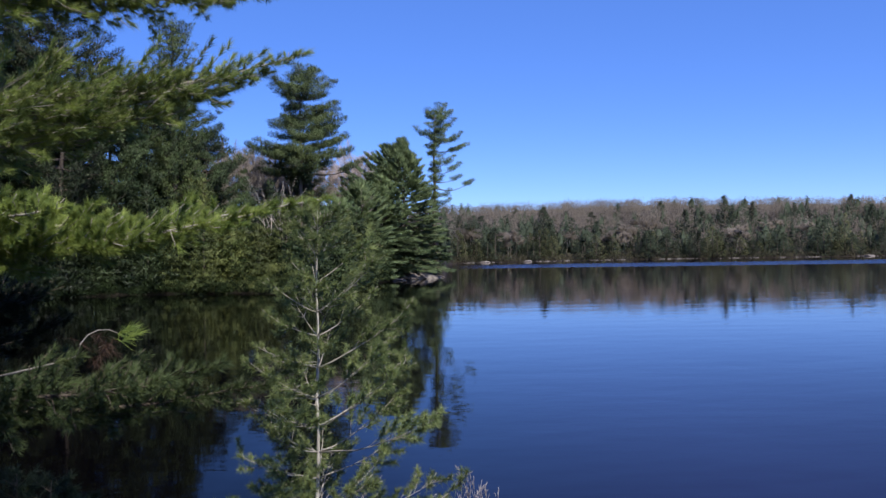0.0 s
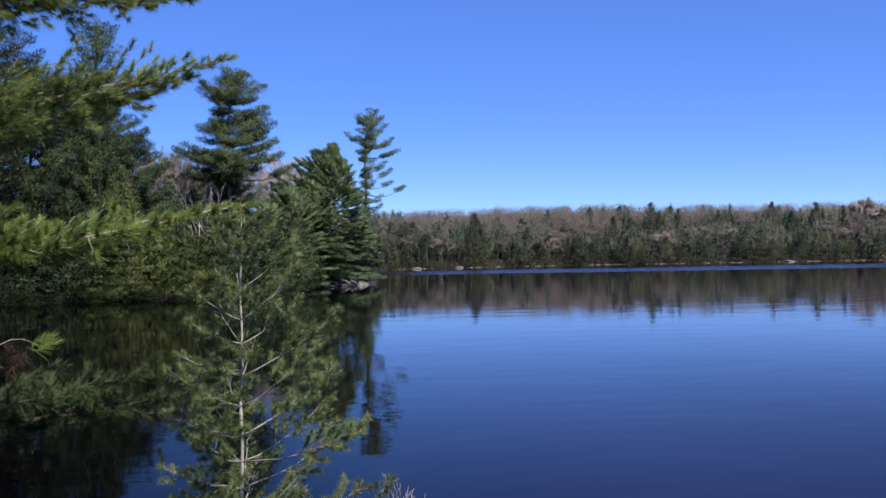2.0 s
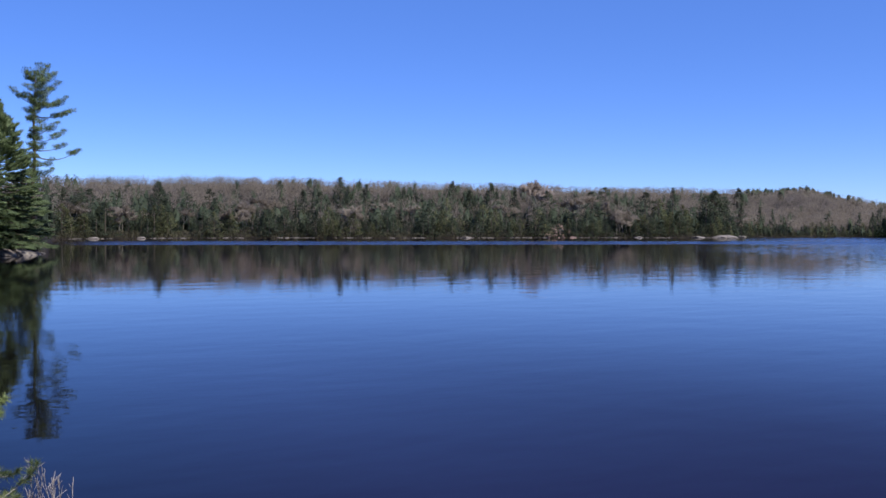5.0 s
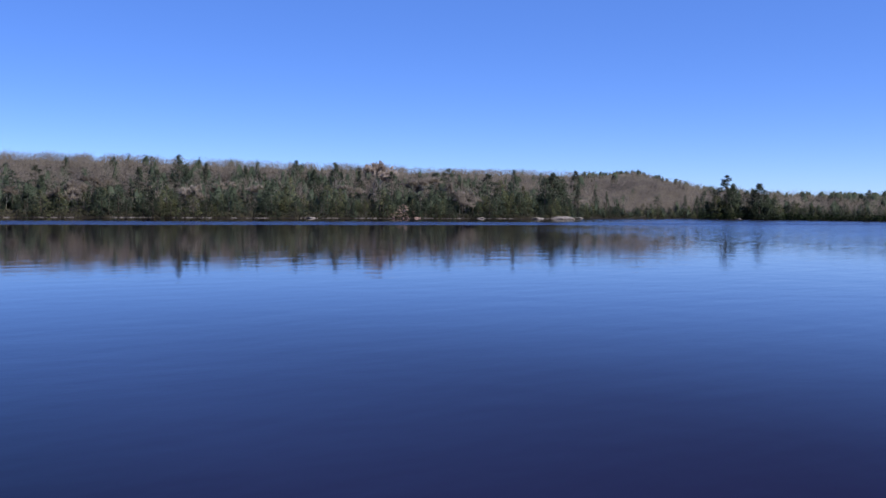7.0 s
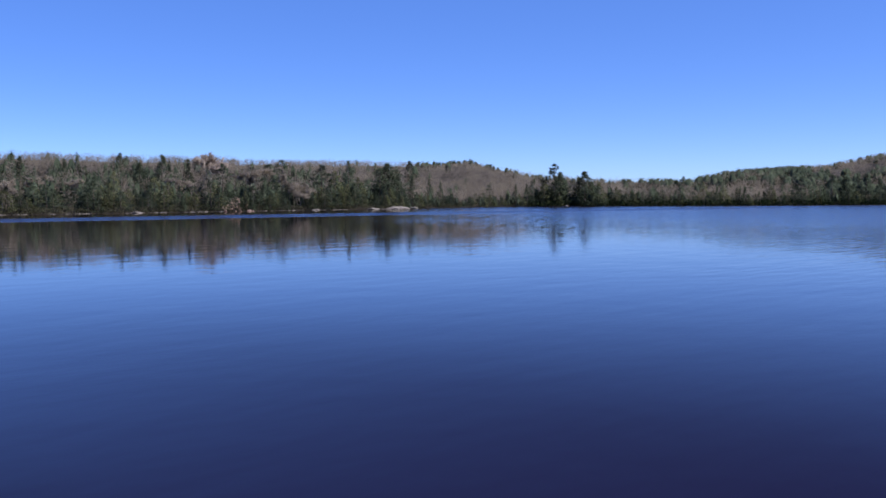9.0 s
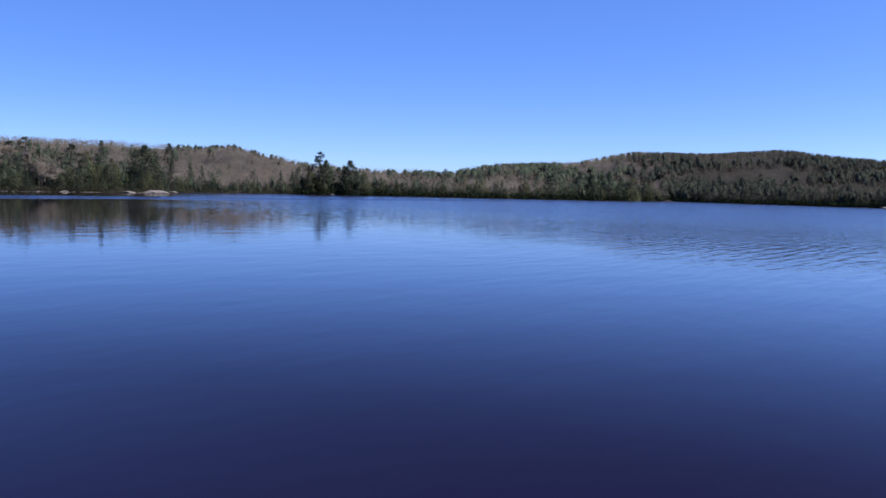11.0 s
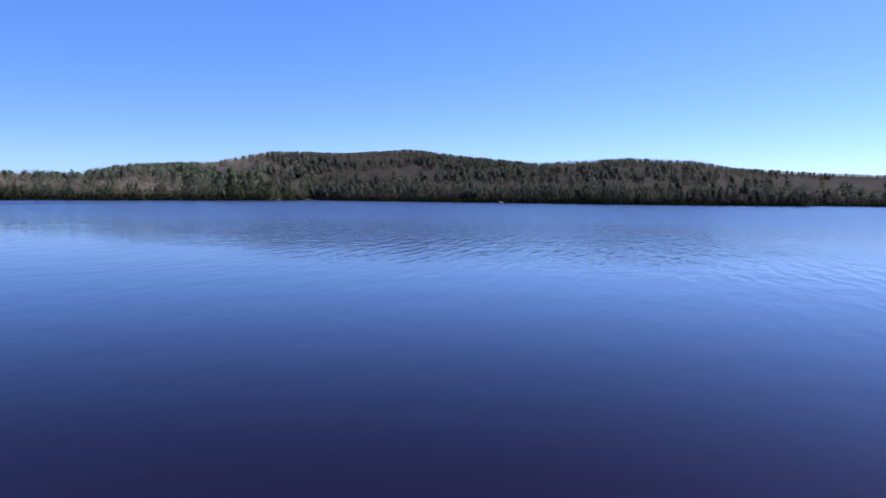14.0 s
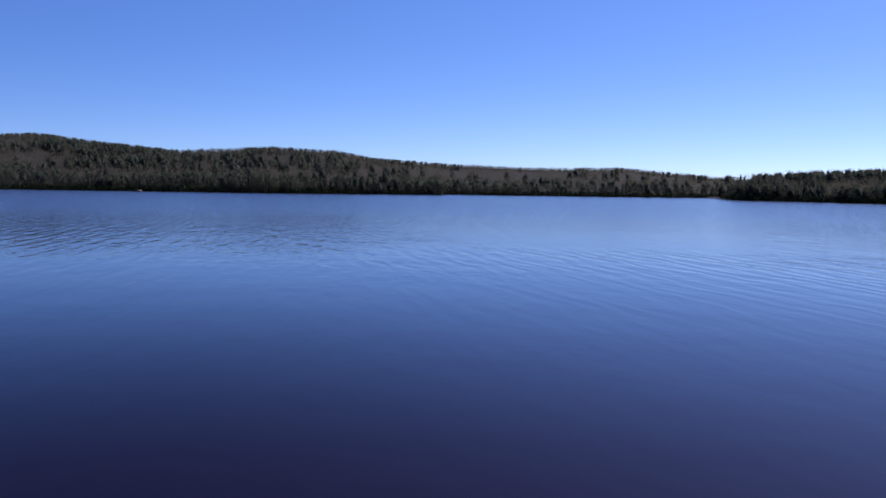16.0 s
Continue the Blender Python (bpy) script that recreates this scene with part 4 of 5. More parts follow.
    def wave(x, y):
        return 0.5 + 0.5 * math.sin(x * 0.034 + 1 + 2 * math.sin(y * 0.011)) * math.sin(y * 0.029 + 1.4 * math.sin(x * 0.017))

    # stretches of azimuth: trees, share of conifers by the shore, half way up and at the crest
    for lo, hi, count, shares in ((-41, 0, 2900, (0.72, 0.34, 0.02)), (0, 17, 500, (0.2, 0.08, 0.04)), (-48, -41, 900, (0.25, 0.02, 0.28)),
                                  (-58, -48, 700, (0.4, 0.18, 0.4)), (-70.3, -58, 1300, (0.40, 0.35, 0.75)), (-74, -70.3, 800, (0.8, 0.34, 0.6)),
                                  (-80, -74, 1300, (0.85, 0.36, 0.06)), (-84, -80, 900, (0.85, 0.3, 0.55)), (-100.3, -84, 2600, (0.85, 0.2, 0.08)),
                                  (-117, -100.3, 2000, (0.55, 0.08, 0.05)), (-127.5, -117, 900, (0.85, 0.6, 0.6))):
        for k in range(count):
            az = rng.uniform(lo, hi)
            ds = float(shore(az))
            dr = max(float(np.interp(az, RIDGE[:, 0], RIDGE[:, 1])), ds + 60)
            r = math.sqrt(rng.uniform((ds + (13 if az > -70 else 5)) ** 2, (dr + 14) ** 2)) if k % 4 else dr + rng.uniform(-28, 12)
            if -45.4 < az < -43.9 and 690 < r < 736 and rng.random() < 0.7:
                continue
            up = (r - ds) / (dr - ds)
            crest = r > dr - 28
            p = spot(az, r)
            share = np.interp(up, [0.0, 0.14, 0.32, 0.5, 0.7] if az > -41 else [0.0, 0.14, 0.32, 0.85, 1.0], [shares[0], shares[0], shares[1], shares[1], shares[2]])
            far_ = r > 540
            cap = np.interp(up, [0.6, 1.0], [9.5, 4.2])
            lower = 0.8 if az > -41 else 0.65 if az < -117 else 1.0
            knob = -46.8 < az < -41.3 and up > 0.7
            if rng.random() < share * (min(1.9, max(0.1, (wave(p[0], p[1]) - 0.3) * 4)) if far_ else 0.35 + 1.3 * wave(p[0], p[1])):
                hh = lower * rng.uniform(3.4, 5.8) if crest else min(rng.uniform(5.0, 9.0) * (1.2 if far_ else 1), cap)
                conifer(p, hh, rng.uniform(0.46, 0.68) if far_ else rng.uniform(0.32, 0.48), 110 if far_ else 150, rng.uniform(0.34, 0.5) if far_ else rng.uniform(0.45, 0.8), 0.085)
            else:
                hh = lower * rng.uniform(3.4, 5.6) if crest else min(rng.uniform(5.6, 8.8), cap)
                hh = min(hh, 3.4) if knob else hh
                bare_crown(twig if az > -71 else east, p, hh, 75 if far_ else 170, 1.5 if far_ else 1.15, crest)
                if not far_:
                    sb.append((p, hh))
    # conifers along the knob's crest, low ones on the flat before it, and the stand on the low eastern headland
    for k in range(46):
        az = rng.uniform(-46.3, -41.2)
        dr = float(np.interp(az, RIDGE[:, 0], RIDGE[:, 1]))
        conifer(spot(az, dr - rng.uniform(8, 60) * rng.random()), rng.uniform(3.4, 5.6), rng.uniform(0.34, 0.5), 130, rng.uniform(0.5, 0.8), 0.09)
    for k in range(64):
        az = rng.uniform(-48.3, -40.9)
        conifer(spot(az, float(shore(az)) + 2 + 26 * rng.random() ** 1.5), rng.uniform(2.2, 5.2), rng.uniform(0.26, 0.4), 170, rng.uniform(0.5, 0.8), 0.09)
    for k in range(70):
        az = -70.0 + 6.2 * rng.random() ** 1.4
        conifer(spot(az, float(shore(az)) + 2 + 40 * rng.random()), rng.uniform(5.0, 9.5) * min(1, 0.55 + (az + 70.1) / 3), rng.uniform(0.28, 0.42), 190, rng.uniform(0.5, 0.8), 0.085)
    # the dense stand on the small headland, and the dark eastern one
    for k in range(34):
        az = rng.uniform(-52.2, -48.2)
        conifer(spot(az, 446 + rng.random() * 14), rng.uniform(5, 9.5), rng.uniform(0.26, 0.36), 260, 0.5, 0.075)
    for k in range(150):
        az = rng.uniform(-127, -117.6)
        r = float(shore(az)) + 2 + rng.random() * 90
        low_ = min(1, (-117.4 - az) / 1.6)
        conifer(spot(az, r), rng.uniform(2.4, 4.1) * (0.45 + 0.55 * low_), rng.uniform(0.36, 0.5), 180, 0.5, 0.085)
    for p, hh in sb:
        tube(stem, np.array([p, p + np.array([rng.normal() * 0.3, rng.normal() * 0.3, hh * 0.7])]), [0.11, 0.04], 3)
    for az, r, el in ((-28.9, 345, 2.8), (-28.35, 350, 2.5), (-29.4, 350, 2.45)):
        bare_tree("maple", height_for(az, r, el), int(-az * 10), "rounded pinkish leafless maple above the scree", spot(az, r), M_BUDS, twigs=60, twig=1.3, wide=0.2)
    wood = empty("far_woods", Matrix.Identity(4))
    tagged(wood, "leafless brown hillside woods with scattered conifers", "woods", kind="stuff")
    part("bare_crowns", twig, M_TWIG, wood, smooth=True)
    part("bare_crowns", east, M_TWIG_SHADED, wood, "leafless crowns of the eastern hills in shaded colours", smooth=True)
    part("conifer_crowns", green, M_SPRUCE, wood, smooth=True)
    part("conifer_crowns", fir, M_FIR_SHADED, wood, "fir crowns of the eastern hills in shaded colours", smooth=True)
    part("stems", stem, M_STEM, wood)
    # brush down to the waterline
    for name, lo, hi, m, tall, size, wide, mat, label in (
            ("shore_brush", -128, -0.6, 34000, 1.4, 0.8, 0.2, M_BRUSH, "low brown and olive brush along the lake's edge"),
            ("shore_brush", -128, -48, 26000, 2.2, 1.5, 0.45, M_SHADED_BRUSH, "dark evergreen brush along the far eastern shore"),
            ):
        brush = Soup()
        az = rng.uniform(lo, hi, m)
        r = shore(az) + rng.random(m) ** 2 * 7 + (-0.8 if lo > 0 else 0.9)
        q = np.stack([-np.sin(np.radians(az)) * r, np.cos(np.radians(az)) * r, np.maximum(ground_height(az, r), 0) + rng.random(m) ** 2 * tall], 1)
        blades(brush, q, rng.normal(size=(m, 3)) + np.array([0, 0, 0.6]), rng.uniform(0.5, 1.3, m) * size, wide, rng)
        ob = new(name, brush.mesh(name, mat))
        tagged(ob, label, "brush", kind="stuff")
    for lo, hi, m, tall, mat, label in ((4.5, 17, 210, 4.4, M_CEDAR, "low olive green brush overhanging the bay's water"),
                                        (2.8, 32, 620, 2.8, M_SHADED_BRUSH, "green brush at the bay's edge with shade put into its colour")):
        brush = Soup()
        az = rng.uniform(lo, hi, m)
        r = shore(az) + rng.random(m) ** 1.5 * 5 - 1.0
        z = np.maximum(ground_height(az, r), 0) + 0.25 + rng.random(m) ** 1.6 * tall * (0.6 + 0.4 * np.sin(az * 2.7))
        out = np.stack([np.sin(np.radians(az)), -np.cos(np.radians(az)), 0.2 + 0 * az], 1) + rng.normal(size=(m, 3)) * 0.5
        pads(brush, np.stack([-np.sin(np.radians(az)) * r, np.cos(np.radians(az)) * r, z], 1), out, rng, 170, rng.uniform(0.4, 0.95, m), 0.20, 0.2, 0.5)
        ob = new("bay_brush", brush.mesh("bay_brush", mat))
        tagged(ob, label, "brush", kind="stuff")


# near black: the undergrowth's shade is put into this brush colour
M_SHADED_BRUSH = leafy("shaded_evergreen_brush", (0.005, 0.009, 0.005), (0.011, 0.018, 0.008), (0.022, 0.034, 0.013), 0.1, 0.8, big=0.5, spread=0.9)
M_BRUSH = leafy("shore_brush", (0.025, 0.028, 0.015), (0.050, 0.048, 0.030), (0.095, 0.085, 0.058), 0.15, 0.8, big=0.08)
far_woods()


# ---------- rocks ----------
def rock_mesh(seed, mat, flat=0.5):
    rng = np.random.default_rng(seed)
    bm = bmesh.new()
    bmesh.ops.create_icosphere(bm, subdivisions=2, radius=1.0)
    planes = [(Vector(unit(rng.normal(size=3))), rng.uniform(0.55, 0.85)) for _ in range(9)]
    for v in bm.verts:
        for n, d in planes:
            over = v.co.dot(n) - d
            if over > 0:
                v.co -= n * over * 0.9
        v.co += Vector(rng.normal(size=3) * 0.025)
        v.co.z *= flat
    me = bpy.data.meshes.new("rock")
    bm.to_mesh(me)
    bm.free()
    me.materials.append(mat)
    return me


def rocks():
    rng = np.random.default_rng(31)
    pale = [rock_mesh(50 + k, M_ROCK, 0.45) for k in range(5)]
    pink = [rock_mesh(60 + k, M_PINK, 0.6) for k in range(4)]

    def put(name, me, p, sx, sy, sz, turn, label, group, dip=0.0):
        ob = new(name, me)
        ob.matrix_world = Matrix.Translation(p) @ Matrix.Rotation(turn, 4, "Z") @ Matrix.Rotation(radians(dip), 4, "Y") @ Matrix.Diagonal((sx, sy, sz, 1))
        tagged(ob, label, "rock", group)

    # bedrock of the point
    for az, r, sx, sy, sz, dip in ((1.05, 120.4, 2.7, 1.6, 1.7, 15), (0.7, 122.2, 1.7, 1.2, 1.2, 14), (2.1, 118.6, 2.0, 1.4, 1.2, 4), (1.9, 119.6, 1.6, 1.2, 1.9, 14),
                                   (3.1, 115, 2.0, 1.2, 0.8, 0), (0.35, 125.2, 1.3, 0.9, 0.5, 6)):
        put("bedrock_slab", pale[int(rng.integers(5))], spot(az, r, 0.0) * np.array([1, 1, 0]) + np.array([0, 0, 0.1]), sx, sy, sz,
            rng.uniform(-0.15, 0.15), "pale sloping granite slab at the point's tip", "slabs of the point", dip)
    # broken line of pale stones along the northern shore
    az = -1.2
    while az > -41:
        if math.sin(az * 1.7) + 0.6 * math.sin(az * 4.1 + 1) > -0.2:
            k = rng.uniform(0.15, 0.5)
            put("shore_rock", pale[int(rng.integers(5))], at(az, float(shore(az)) + rng.uniform(-0.7, 0.5), 0.06), k * 2.4, k, k * 0.6,
                rng.random() * 6, "pale lichen-grey stone at the far waterline", "shore rocks")
        az -= rng.uniform(0.06, 0.36)
    for az, dr_, sx, sz in ((-40.2, -0.6, 4.4, 2.4), (-39.7, -0.2, 3.0, 2.2), (-40.8, -0.6, 3.4, 1.5), (-38.5, -0.4, 2.6, 1.3), (-35.0, -0.3, 1.5, 0.9), (-24.6, -0.3, 1.8, 0.9), (-5.2, -0.2, 1.3, 0.8),
                            (-2.6, 0, 1.5, 0.8), (-82.4, -3.0, 1.6, 1.9), (-50.3, 0, 1.2, 1.0)):
        put("boulder", pale[int(rng.integers(5))], at(az, float(shore(az)) + dr_, 0.1), sx, sx * 0.6, sz, radians(az), "pale flat boulder at the far waterline", "shore boulders")
    for k in range(9):
        az = rng.uniform(-45.1, -44.0)
        r = rng.uniform(705, 730)
        w = rng.uniform(1.2, 2.6)
        put("outcrop_rock", pale[k % 5], spot(az, r, -1.2), w, w * 0.8, w * 1.6, rng.random() * 6, "pale bare rock outcrop near the knob's top", "outcrop rocks")
    # pinkish scree under the northern woods
    for k in range(130):
        u = rng.random() ** 0.8
        az = -30.2 + rng.normal() * 0.5 * (1 - 0.4 * u)
        r = float(shore(az)) + u * 20
        z = float(ground_height(az, r)) + 3.2 * u * max(0, 1 - abs(az + 30.2))
        w = rng.uniform(0.25, 0.8)
        put("scree_block", pink[k % 4], at(az, r, z), w, w * 0.8, w, rng.random() * 6, "pinkish broken rock on a bare slope by the lake", "scree blocks")


rocks()


# ---------- the near bank: pine boughs, the young pine, shrubs ----------
def sight(az, el, d):
    """A place d metres off at eye-level angles."""
    return at(az, d * math.cos(radians(el)), EYE + d * math.sin(radians(el)))


def bough(parent, p0, p1, seed, width=0.8, gap=0.085, start=0.2, needles=50, mat=M_PINE_LIT, tuft=0.105, bark=M_GREY_BARK, sag=0.04, droop=0.12, lift=0.3):
    """A pine limb with flat sprays of side shoots, each set with tufts of long needles."""
    rng = np.random.default_rng(seed)
    wood, leaf = Soup(), Soup()
    p0, p1 = np.asarray(p0), np.asarray(p1)
    L = np.linalg.norm(p1 - p0)
    ax = limb_points(p0, p1 - p0, L, rng, sag=sag, n=12, wobble=0.03)
    ax += (p1 - ax[-1]) * np.linspace(0, 1, 12)[:, None] ** 2
    tube(wood, ax, np.linspace(0.011 * L + 0.004, 0.004, 12), 6)
    cs, ds = [], []
    for s in np.arange(start, 1.0, gap / L):
        q, d = along(ax, s)
        flat = unit(np.array([-d[1], d[0], 0]))
        W = width * (0.35 + 0.9 * (1 - s)) * min(1, 3.5 * (1.04 - s))
        for sgn in (-1, 1):
            Ls = W * rng.uniform(0.55, 1.15)
            nd = unit(d * rng.uniform(0.5, 1.0) + flat * sgn * 0.9 + np.array([0, 0, rng.normal() * 0.42 - droop * 0.4]))
            lp = limb_points(q, nd, Ls, rng, sag=0.03, lift=0.12, n=4, wobble=0.12)
            tube(wood, lp, np.linspace(0.0055, 0.0025, 4), 4)
            for u in np.arange(0.36, 1.02, 0.10 / max(Ls, 0.12)):
                c, dd = along(lp, min(u, 0.999))
                side = unit(np.cross(dd, [0, 0, 1])) * rng.choice([-1, 1])
                cs.append(c + side * rng.uniform(0, 0.05) + rng.normal(size=3) * 0.012)
                ds.append(dd + side * rng.uniform(0.1, 0.7) + np.array([0, 0, rng.uniform(0.0, 2 * lift)]))
    cs.append(ax[-1]), ds.append(ax[-1] - ax[-2])
    tufts(leaf, cs, ds, rng, int(needles * 1.5), 0.09, tuft * 0.9, 0.0050, 0.62)
    b = part("branch", wood, bark, parent, smooth=True)
    part("needles", leaf, mat, b)
    return b


def near_pine():
    foot = spot(33.5, 8.6, 0.15)
    ob = empty("white_pine", Matrix.Translation(foot))
    tagged(ob, "near white pine with long bright green boughs on the bank", "tree")
    rng = np.random.default_rng(2)
    zt = np.linspace(0, 1, 12)
    tr = np.stack([0.15 * np.sin(zt * 4), 0.1 * np.sin(zt * 5), 15 * zt], 1)
    bark = Soup()
    tube(bark, tr, 0.19 * (1 - 0.9 * zt) + 0.01, 12)
    part("trunk", bark, M_BARK, ob, smooth=True)

    def limb(z0, az, el, d, seed, **kw):
        q, _ = along(tr, (z0 - foot[2]) / 15)
        bough(ob, q, sight(az, el, d) - foot, seed, **kw)

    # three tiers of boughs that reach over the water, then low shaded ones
    # light and shade put into needle colours: brighter third tier, darker low boughs
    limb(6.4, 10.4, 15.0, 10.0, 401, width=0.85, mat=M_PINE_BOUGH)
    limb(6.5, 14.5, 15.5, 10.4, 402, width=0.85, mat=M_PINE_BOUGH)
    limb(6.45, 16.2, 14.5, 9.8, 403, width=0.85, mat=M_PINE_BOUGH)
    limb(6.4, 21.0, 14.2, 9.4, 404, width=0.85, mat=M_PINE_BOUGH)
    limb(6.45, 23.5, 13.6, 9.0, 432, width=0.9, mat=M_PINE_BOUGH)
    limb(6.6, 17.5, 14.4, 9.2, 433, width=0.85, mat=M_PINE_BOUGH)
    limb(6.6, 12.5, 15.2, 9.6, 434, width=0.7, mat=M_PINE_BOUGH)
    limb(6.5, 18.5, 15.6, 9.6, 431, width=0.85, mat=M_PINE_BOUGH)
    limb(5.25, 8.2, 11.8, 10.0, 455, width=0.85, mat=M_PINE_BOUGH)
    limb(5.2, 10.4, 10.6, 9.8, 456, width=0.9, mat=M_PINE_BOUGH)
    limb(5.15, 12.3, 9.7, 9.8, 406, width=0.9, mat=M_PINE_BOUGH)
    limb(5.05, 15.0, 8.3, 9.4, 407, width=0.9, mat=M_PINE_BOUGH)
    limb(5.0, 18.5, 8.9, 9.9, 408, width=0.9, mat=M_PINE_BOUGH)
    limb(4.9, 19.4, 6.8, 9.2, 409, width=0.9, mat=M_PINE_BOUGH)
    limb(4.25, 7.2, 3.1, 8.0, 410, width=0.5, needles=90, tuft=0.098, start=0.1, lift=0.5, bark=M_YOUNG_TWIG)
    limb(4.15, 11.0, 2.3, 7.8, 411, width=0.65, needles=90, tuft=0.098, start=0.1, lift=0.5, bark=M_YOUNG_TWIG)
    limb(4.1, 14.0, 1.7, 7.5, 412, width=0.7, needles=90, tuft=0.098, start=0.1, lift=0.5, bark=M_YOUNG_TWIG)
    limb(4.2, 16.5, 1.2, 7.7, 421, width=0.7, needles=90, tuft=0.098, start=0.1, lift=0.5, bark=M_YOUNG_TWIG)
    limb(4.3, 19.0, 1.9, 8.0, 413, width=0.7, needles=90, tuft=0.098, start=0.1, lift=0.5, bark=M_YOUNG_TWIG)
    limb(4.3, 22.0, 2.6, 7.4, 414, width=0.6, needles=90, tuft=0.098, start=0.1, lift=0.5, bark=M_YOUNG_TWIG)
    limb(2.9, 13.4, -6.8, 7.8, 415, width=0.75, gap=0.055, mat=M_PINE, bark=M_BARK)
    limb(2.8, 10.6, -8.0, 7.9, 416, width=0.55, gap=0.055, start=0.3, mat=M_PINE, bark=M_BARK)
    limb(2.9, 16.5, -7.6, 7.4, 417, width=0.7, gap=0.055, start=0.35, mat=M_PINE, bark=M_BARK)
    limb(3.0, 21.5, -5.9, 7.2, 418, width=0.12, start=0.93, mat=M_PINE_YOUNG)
    limb(2.0, 21.5, -14.6, 7.0, 419, width=0.4, mat=M_SHADED_GREEN, gap=0.06, bark=M_BARK)
    limb(3.5, 22.6, -1.6, 9.4, 441, width=0.8, mat=M_SHADED_GREEN, gap=0.06, bark=M_BARK)
    limb(3.1, 22.0, -3.6, 9.2, 442, width=0.8, mat=M_SHADED_GREEN, gap=0.06, bark=M_BARK)
    limb(3.3, 24.5, -2.6, 9.0, 443, width=0.8, mat=M_SHADED_GREEN, gap=0.06, bark=M_BARK)
    # the bare end of one low limb, bent over
    hook = Soup()
    tube(hook, np.array([sight(a, e, 7.2) - foot for a, e in ((21.5, -5.9), (21.35, -5.25), (20.95, -4.75), (20.4, -4.5), (19.8, -4.5), (19.3, -4.72))]), np.linspace(0.005, 0.0025, 6), 6)
    part("dead_branch", hook, M_GREY_BARK, ob, "bare grey branch end bent downwards", smooth=True)
    tip = Soup()
    tufts(tip, [sight(a, e, 7.2) - foot for a, e in ((19.1, -4.7), (18.7, -4.5), (18.4, -4.8), (18.9, -5.1))], [(0.8, 0.1, 0.4)] * 4, rng, 60, 0.06, 0.1, 0.005, 0.7)
    part("needles", tip, M_PINE_LIT, ob)
    # a dead brown spray on one low limb
    dead = Soup()
    c = sight(20.2, -5.4, 7.25) - foot
    cs = c + rng.normal(size=(16, 3)) * np.array([0.09, 0.09, 0.06])
    tufts(dead, cs, rng.normal(size=(16, 3)) * 0.5 + np.array([0, 0, -0.9]), rng, 22, 0.06, 0.11, 0.004)
    part("dead_spray", dead, M_DEAD, ob, "withered red-brown needles")
    return ob


near_pine()


def young_pine():
    D = 8.0
    foot = spot(7.95, D, 0.05)
    ob = empty("young_white_pine", Matrix.Translation(foot))
    tagged(ob, "young white pine with pale whorled branches beside the water", "tree")
    rng = np.random.default_rng(77)
    top = sight(7.65, 2.3, D) - foot
    H = top[2]
    zt = np.linspace(0, 1, 14)
    tr = np.stack([top[0] * zt, top[1] * zt, H * zt], 1)
    tr[1:-1, :2] += rng.normal(size=(12, 2)) * 0.006
    bark = Soup()
    tube(bark, tr, 0.020 * (1 - zt * 0.85) + 0.002, 8)
    part("trunk", bark, M_YOUNG_BARK, ob, smooth=True)
    z = H - 0.16
    while z > 0.5:
        down = H - z
        n = rng.integers(4, 6)
        a0 = rng.random() * 6.28
        for b in range(n):
            a = a0 + 6.283 * b / n + rng.normal() * 0.2
            side = 0.5 + 0.5 * math.cos(a)
            L = (0.20 + min(down, 1.75) * (0.27 + 0.31 * side)) * rng.uniform(0.75, 1.10)
            rise = 0.75 - 0.25 * min(down, 2.2) + rng.normal() * 0.1
            q, _ = along(tr, z / H)
            wood, leaf = Soup(), Soup()
            lp = limb_points(q, (math.cos(a), math.sin(a), rise), L, rng, sag=0.03, lift=0.12, n=7, wobble=0.06)
            tube(wood, lp, np.linspace(0.0042 + 0.003 * L, 0.002, 7), 5)
            cs, ds = [lp[-1]], [lp[-1] - lp[-2]]
            for s in np.arange(0.18 if down < 0.5 else 0.38, 1.0, 0.078 / L):
                c, d = along(lp, s)
                flat = unit(np.array([-d[1], d[0], 0]))
                for sgn in (-1, 1):
                    if rng.random() < 0.28:
                        continue
                    Ls = (0.11 + 0.42 * L * (1.1 - s)) * rng.uniform(0.5, 1.2)
                    nd = unit(d * 0.9 + flat * sgn * rng.uniform(0.4, 1.1) + np.array([0, 0, rng.normal() * 0.4 + 0.1]))
                    sp = limb_points(c, nd, Ls, rng, lift=0.1, n=3, wobble=0.1)
                    tube(wood, sp, np.linspace(0.0028, 0.0016, 3), 4)
                    for u in np.arange(0.5, 1.01, 0.075 / max(Ls, 0.1)):
                        e, de = along(sp, min(u, 0.999))
                        cs.append(e), ds.append(de + rng.normal(size=3) * 0.2 + np.array([0, 0, 0.2]))
            tufts(leaf, cs, ds, rng, 78, 0.055, 0.070, 0.0052, 1.05)
            br = part("branch", wood, M_YOUNG_TWIG, ob, smooth=True)
            part("needles", leaf, M_PINE_YOUNG, br)
        z -= rng.uniform(0.18, 0.28)
    leaf = Soup()
    tufts(leaf, [tr[-1], tr[-1] - np.array([0, 0, 0.05])], [[0, 0, 1], [0.1, 0, 1]], rng, 40, 0.1, 0.085, 0.0046)
    part("needles", leaf, M_PINE_YOUNG, ob, "needles of the leading shoot")


young_pine()


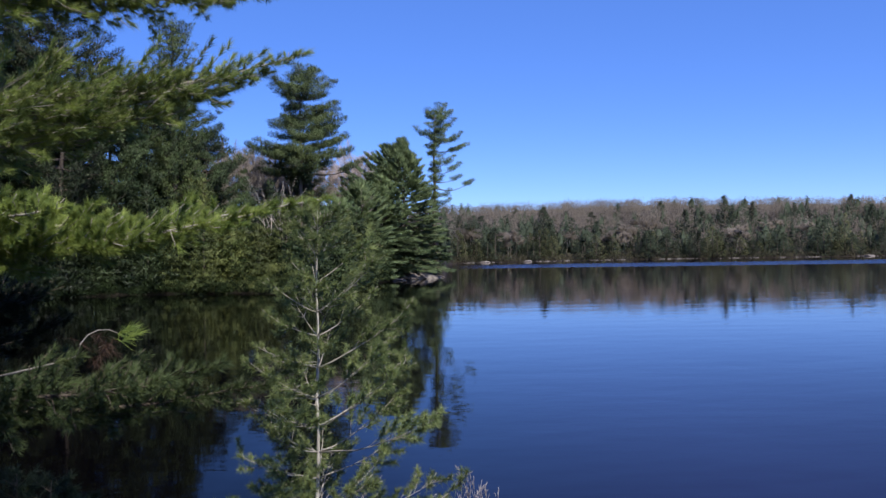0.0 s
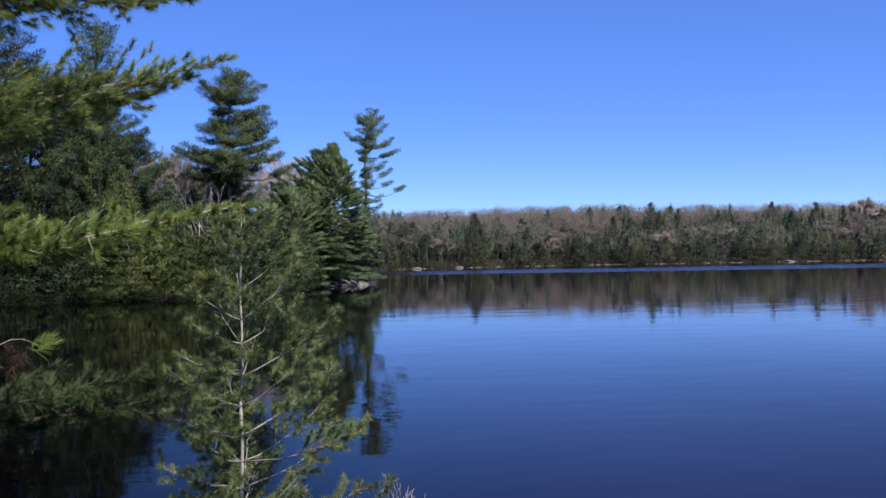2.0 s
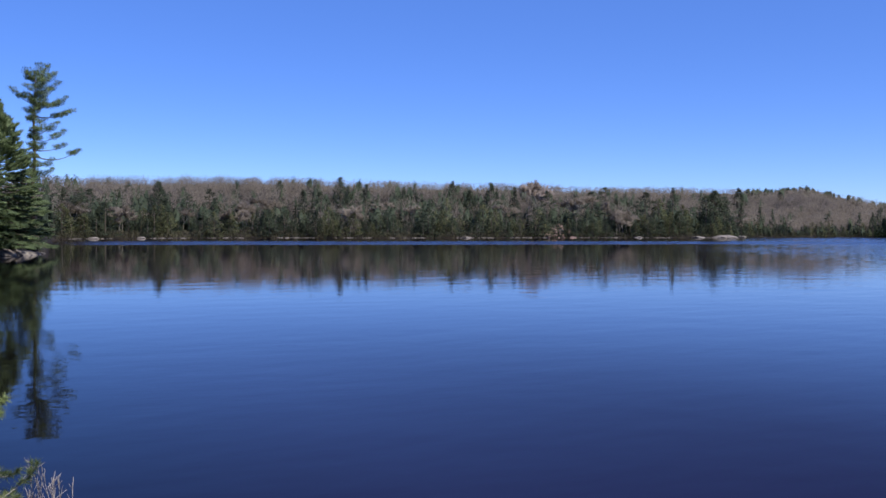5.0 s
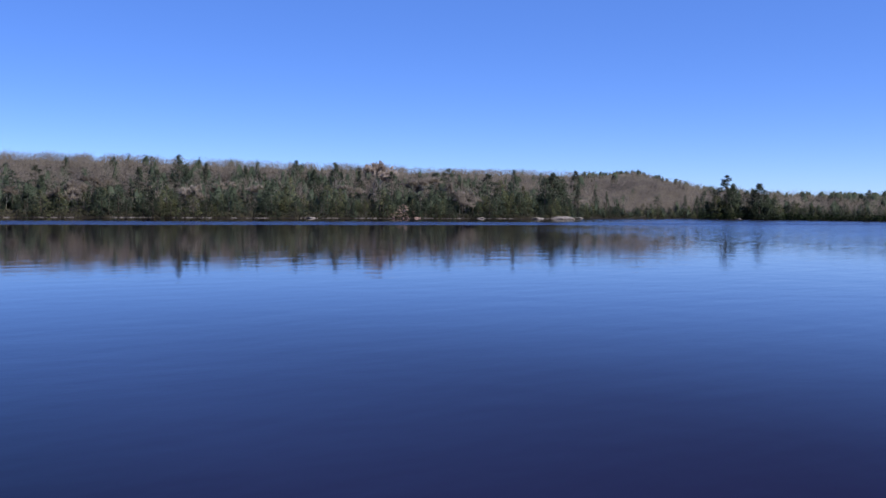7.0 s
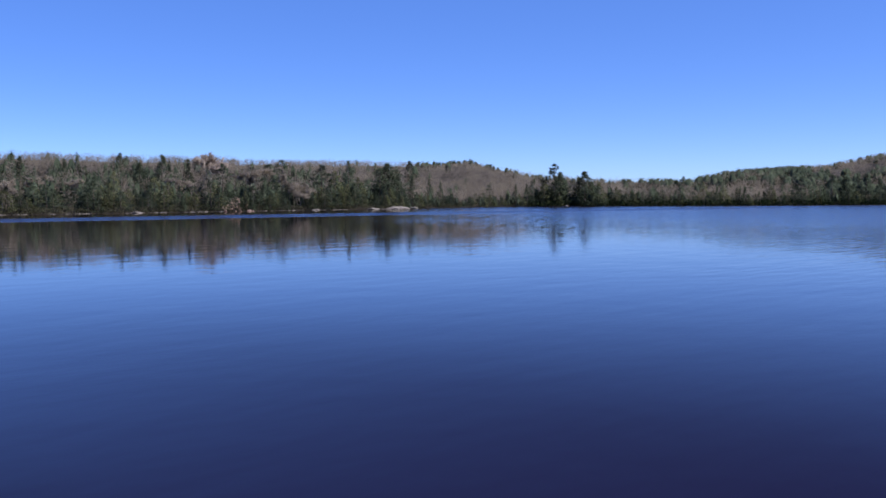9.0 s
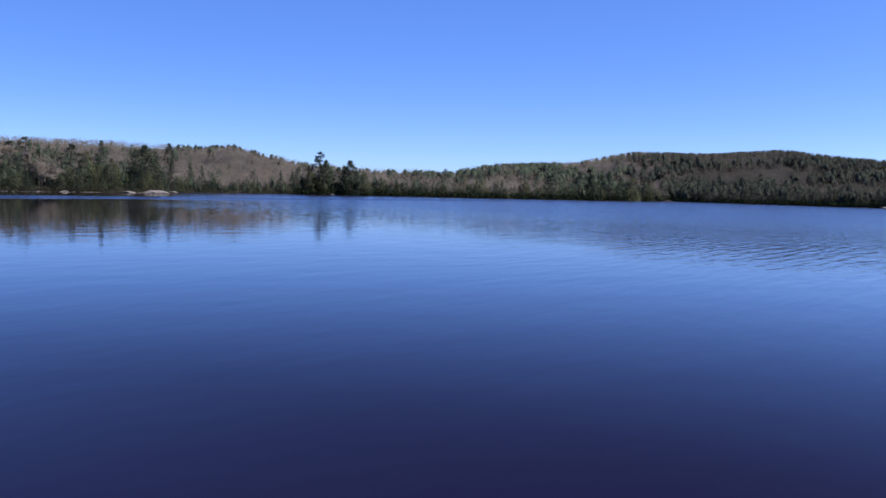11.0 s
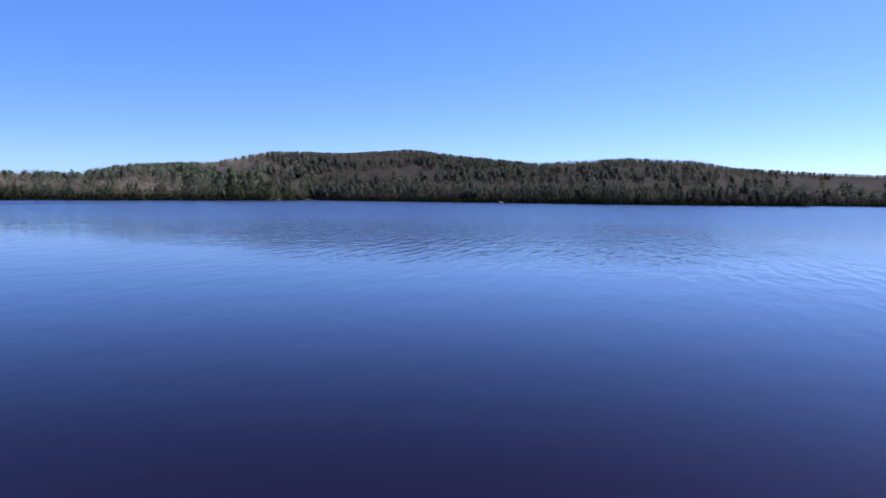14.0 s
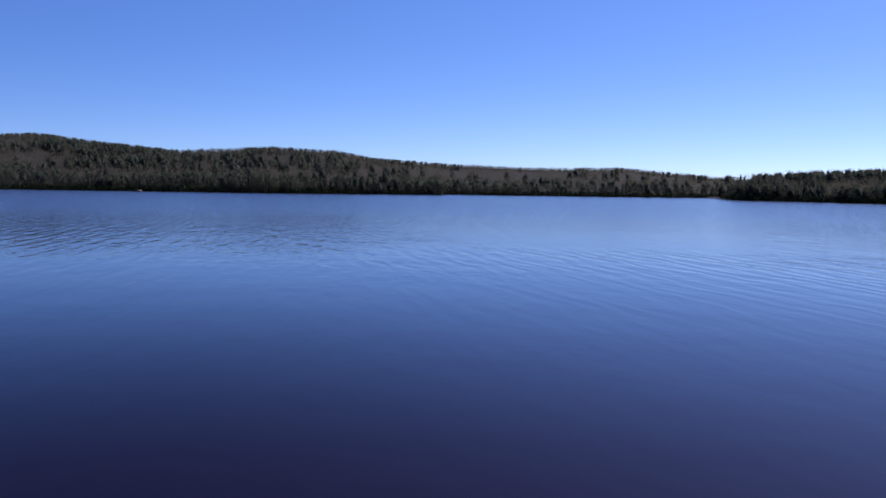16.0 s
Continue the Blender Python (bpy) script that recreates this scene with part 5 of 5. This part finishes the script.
def shrub(name, az, d, tip_el, seed, stems, mat, label, fan=0.35):
    foot = spot(az, d, 0.03)
    rng = np.random.default_rng(seed)
    H = EYE + d * math.tan(radians(tip_el)) - foot[2]
    ob = empty(name, Matrix.Translation(foot))
    for k in range(stems):
        wood = Soup()
        lp = limb_points(np.zeros(3), (rng.normal() * fan * 0.5, rng.normal() * fan * 0.5, 1), H * rng.uniform(0.7, 1.0), rng, n=7, wobble=0.12)
        tube(wood, lp, np.linspace(0.006, 0.0015, 7), 5)
        for s in np.arange(0.45, 1.0, 0.035):
            q, dd = along(lp, s)
            sp = limb_points(q, dd + rng.normal(size=3) * 0.4, H * 0.22 * (1.2 - s), rng, n=4, wobble=0.2)
            tube(wood, sp, np.linspace(0.0035, 0.0015, 4), 4)
        part("stem", wood, mat, ob, smooth=True)
    tagged(ob, label, "shrub")


shrub("bare_shrub", -1.5, 8.2, -13.8, 91, 22, M_PALE, "leafless pale grey shrub on the bank", fan=0.14)


def seedling(name, label, az, d, tip_el, seed, mat, wide=0.28):
    foot = spot(az, d, 0.02)
    rng = np.random.default_rng(seed)
    H = EYE + d * math.tan(radians(tip_el)) - foot[2]
    ob = empty(name, Matrix.Translation(foot))
    tagged(ob, label, "tree")
    bark, leaf = Soup(), Soup()
    lp = limb_points(np.zeros(3), (0, 0, 1), H, rng, n=6, wobble=0.05)
    tube(bark, lp, np.linspace(0.012, 0.003, 6), 6)
    cs, ds = [lp[-1]], [np.array([0, 0, 1.0])]
    for z in np.arange(0.3, 1.0, 0.05):
        q, _ = along(lp, z)
        for a in rng.random(6) * 6.28:
            sp = limb_points(q, (math.cos(a), math.sin(a), 0.7), wide * (1.15 - z) + 0.05, rng, n=3)
            tube(bark, sp, np.linspace(0.004, 0.002, 3), 4)
            for u in (0.5, 0.75, 1.0):
                e, de = along(sp, min(u, 0.99))
                cs.append(e), ds.append(de)
    tufts(leaf, cs, ds, rng, 40, 0.06, 0.07, 0.0045, 1.0)
    part("trunk", bark, M_BARK, ob, smooth=True)
    part("needles", leaf, mat, ob)


seedling("pine_seedling", "small yellow-green pine seedling on the bank", 13.6, 6.5, -14.9, 55, M_BRIGHT)
for az, d, el, seed in ((25.0, 6.6, -12.2, 56), (23.2, 6.5, -12.7, 57), (21.4, 6.4, -13.4, 58)):
    seedling("hemlock_seedling", "small shaded dark green hemlock on the bank", az, d, el, seed, M_SHADED_GREEN, 0.45)


# ---------- unseen pines added at the camera's back, set to shade the low boughs ---
for k, (x, y, h, reach) in enumerate(((1.8, -3.45, 13.3, 3.2), (5.2, -6.0, 18.0, 3.4), (2.9, -6.3, 18.0, 3.6), (-3.0, -5.0, 17.0, 3.4), (-6.5, -2.5, 16.0, 3.2), (8.0, -11.0, 18.0, 3.6))):
    p = np.array([x, y, float(ground_height(math.degrees(math.atan2(-x, y)), math.hypot(x, y))) - 0.1])
    pine_tree("white_pine", h, 0.42, reach, 700 + k, "unseen tall white pine added on the bank at the camera's back", p, step=0.6, per=12, size=0.5, top_round=2.5 if k == 0 else 0.8)
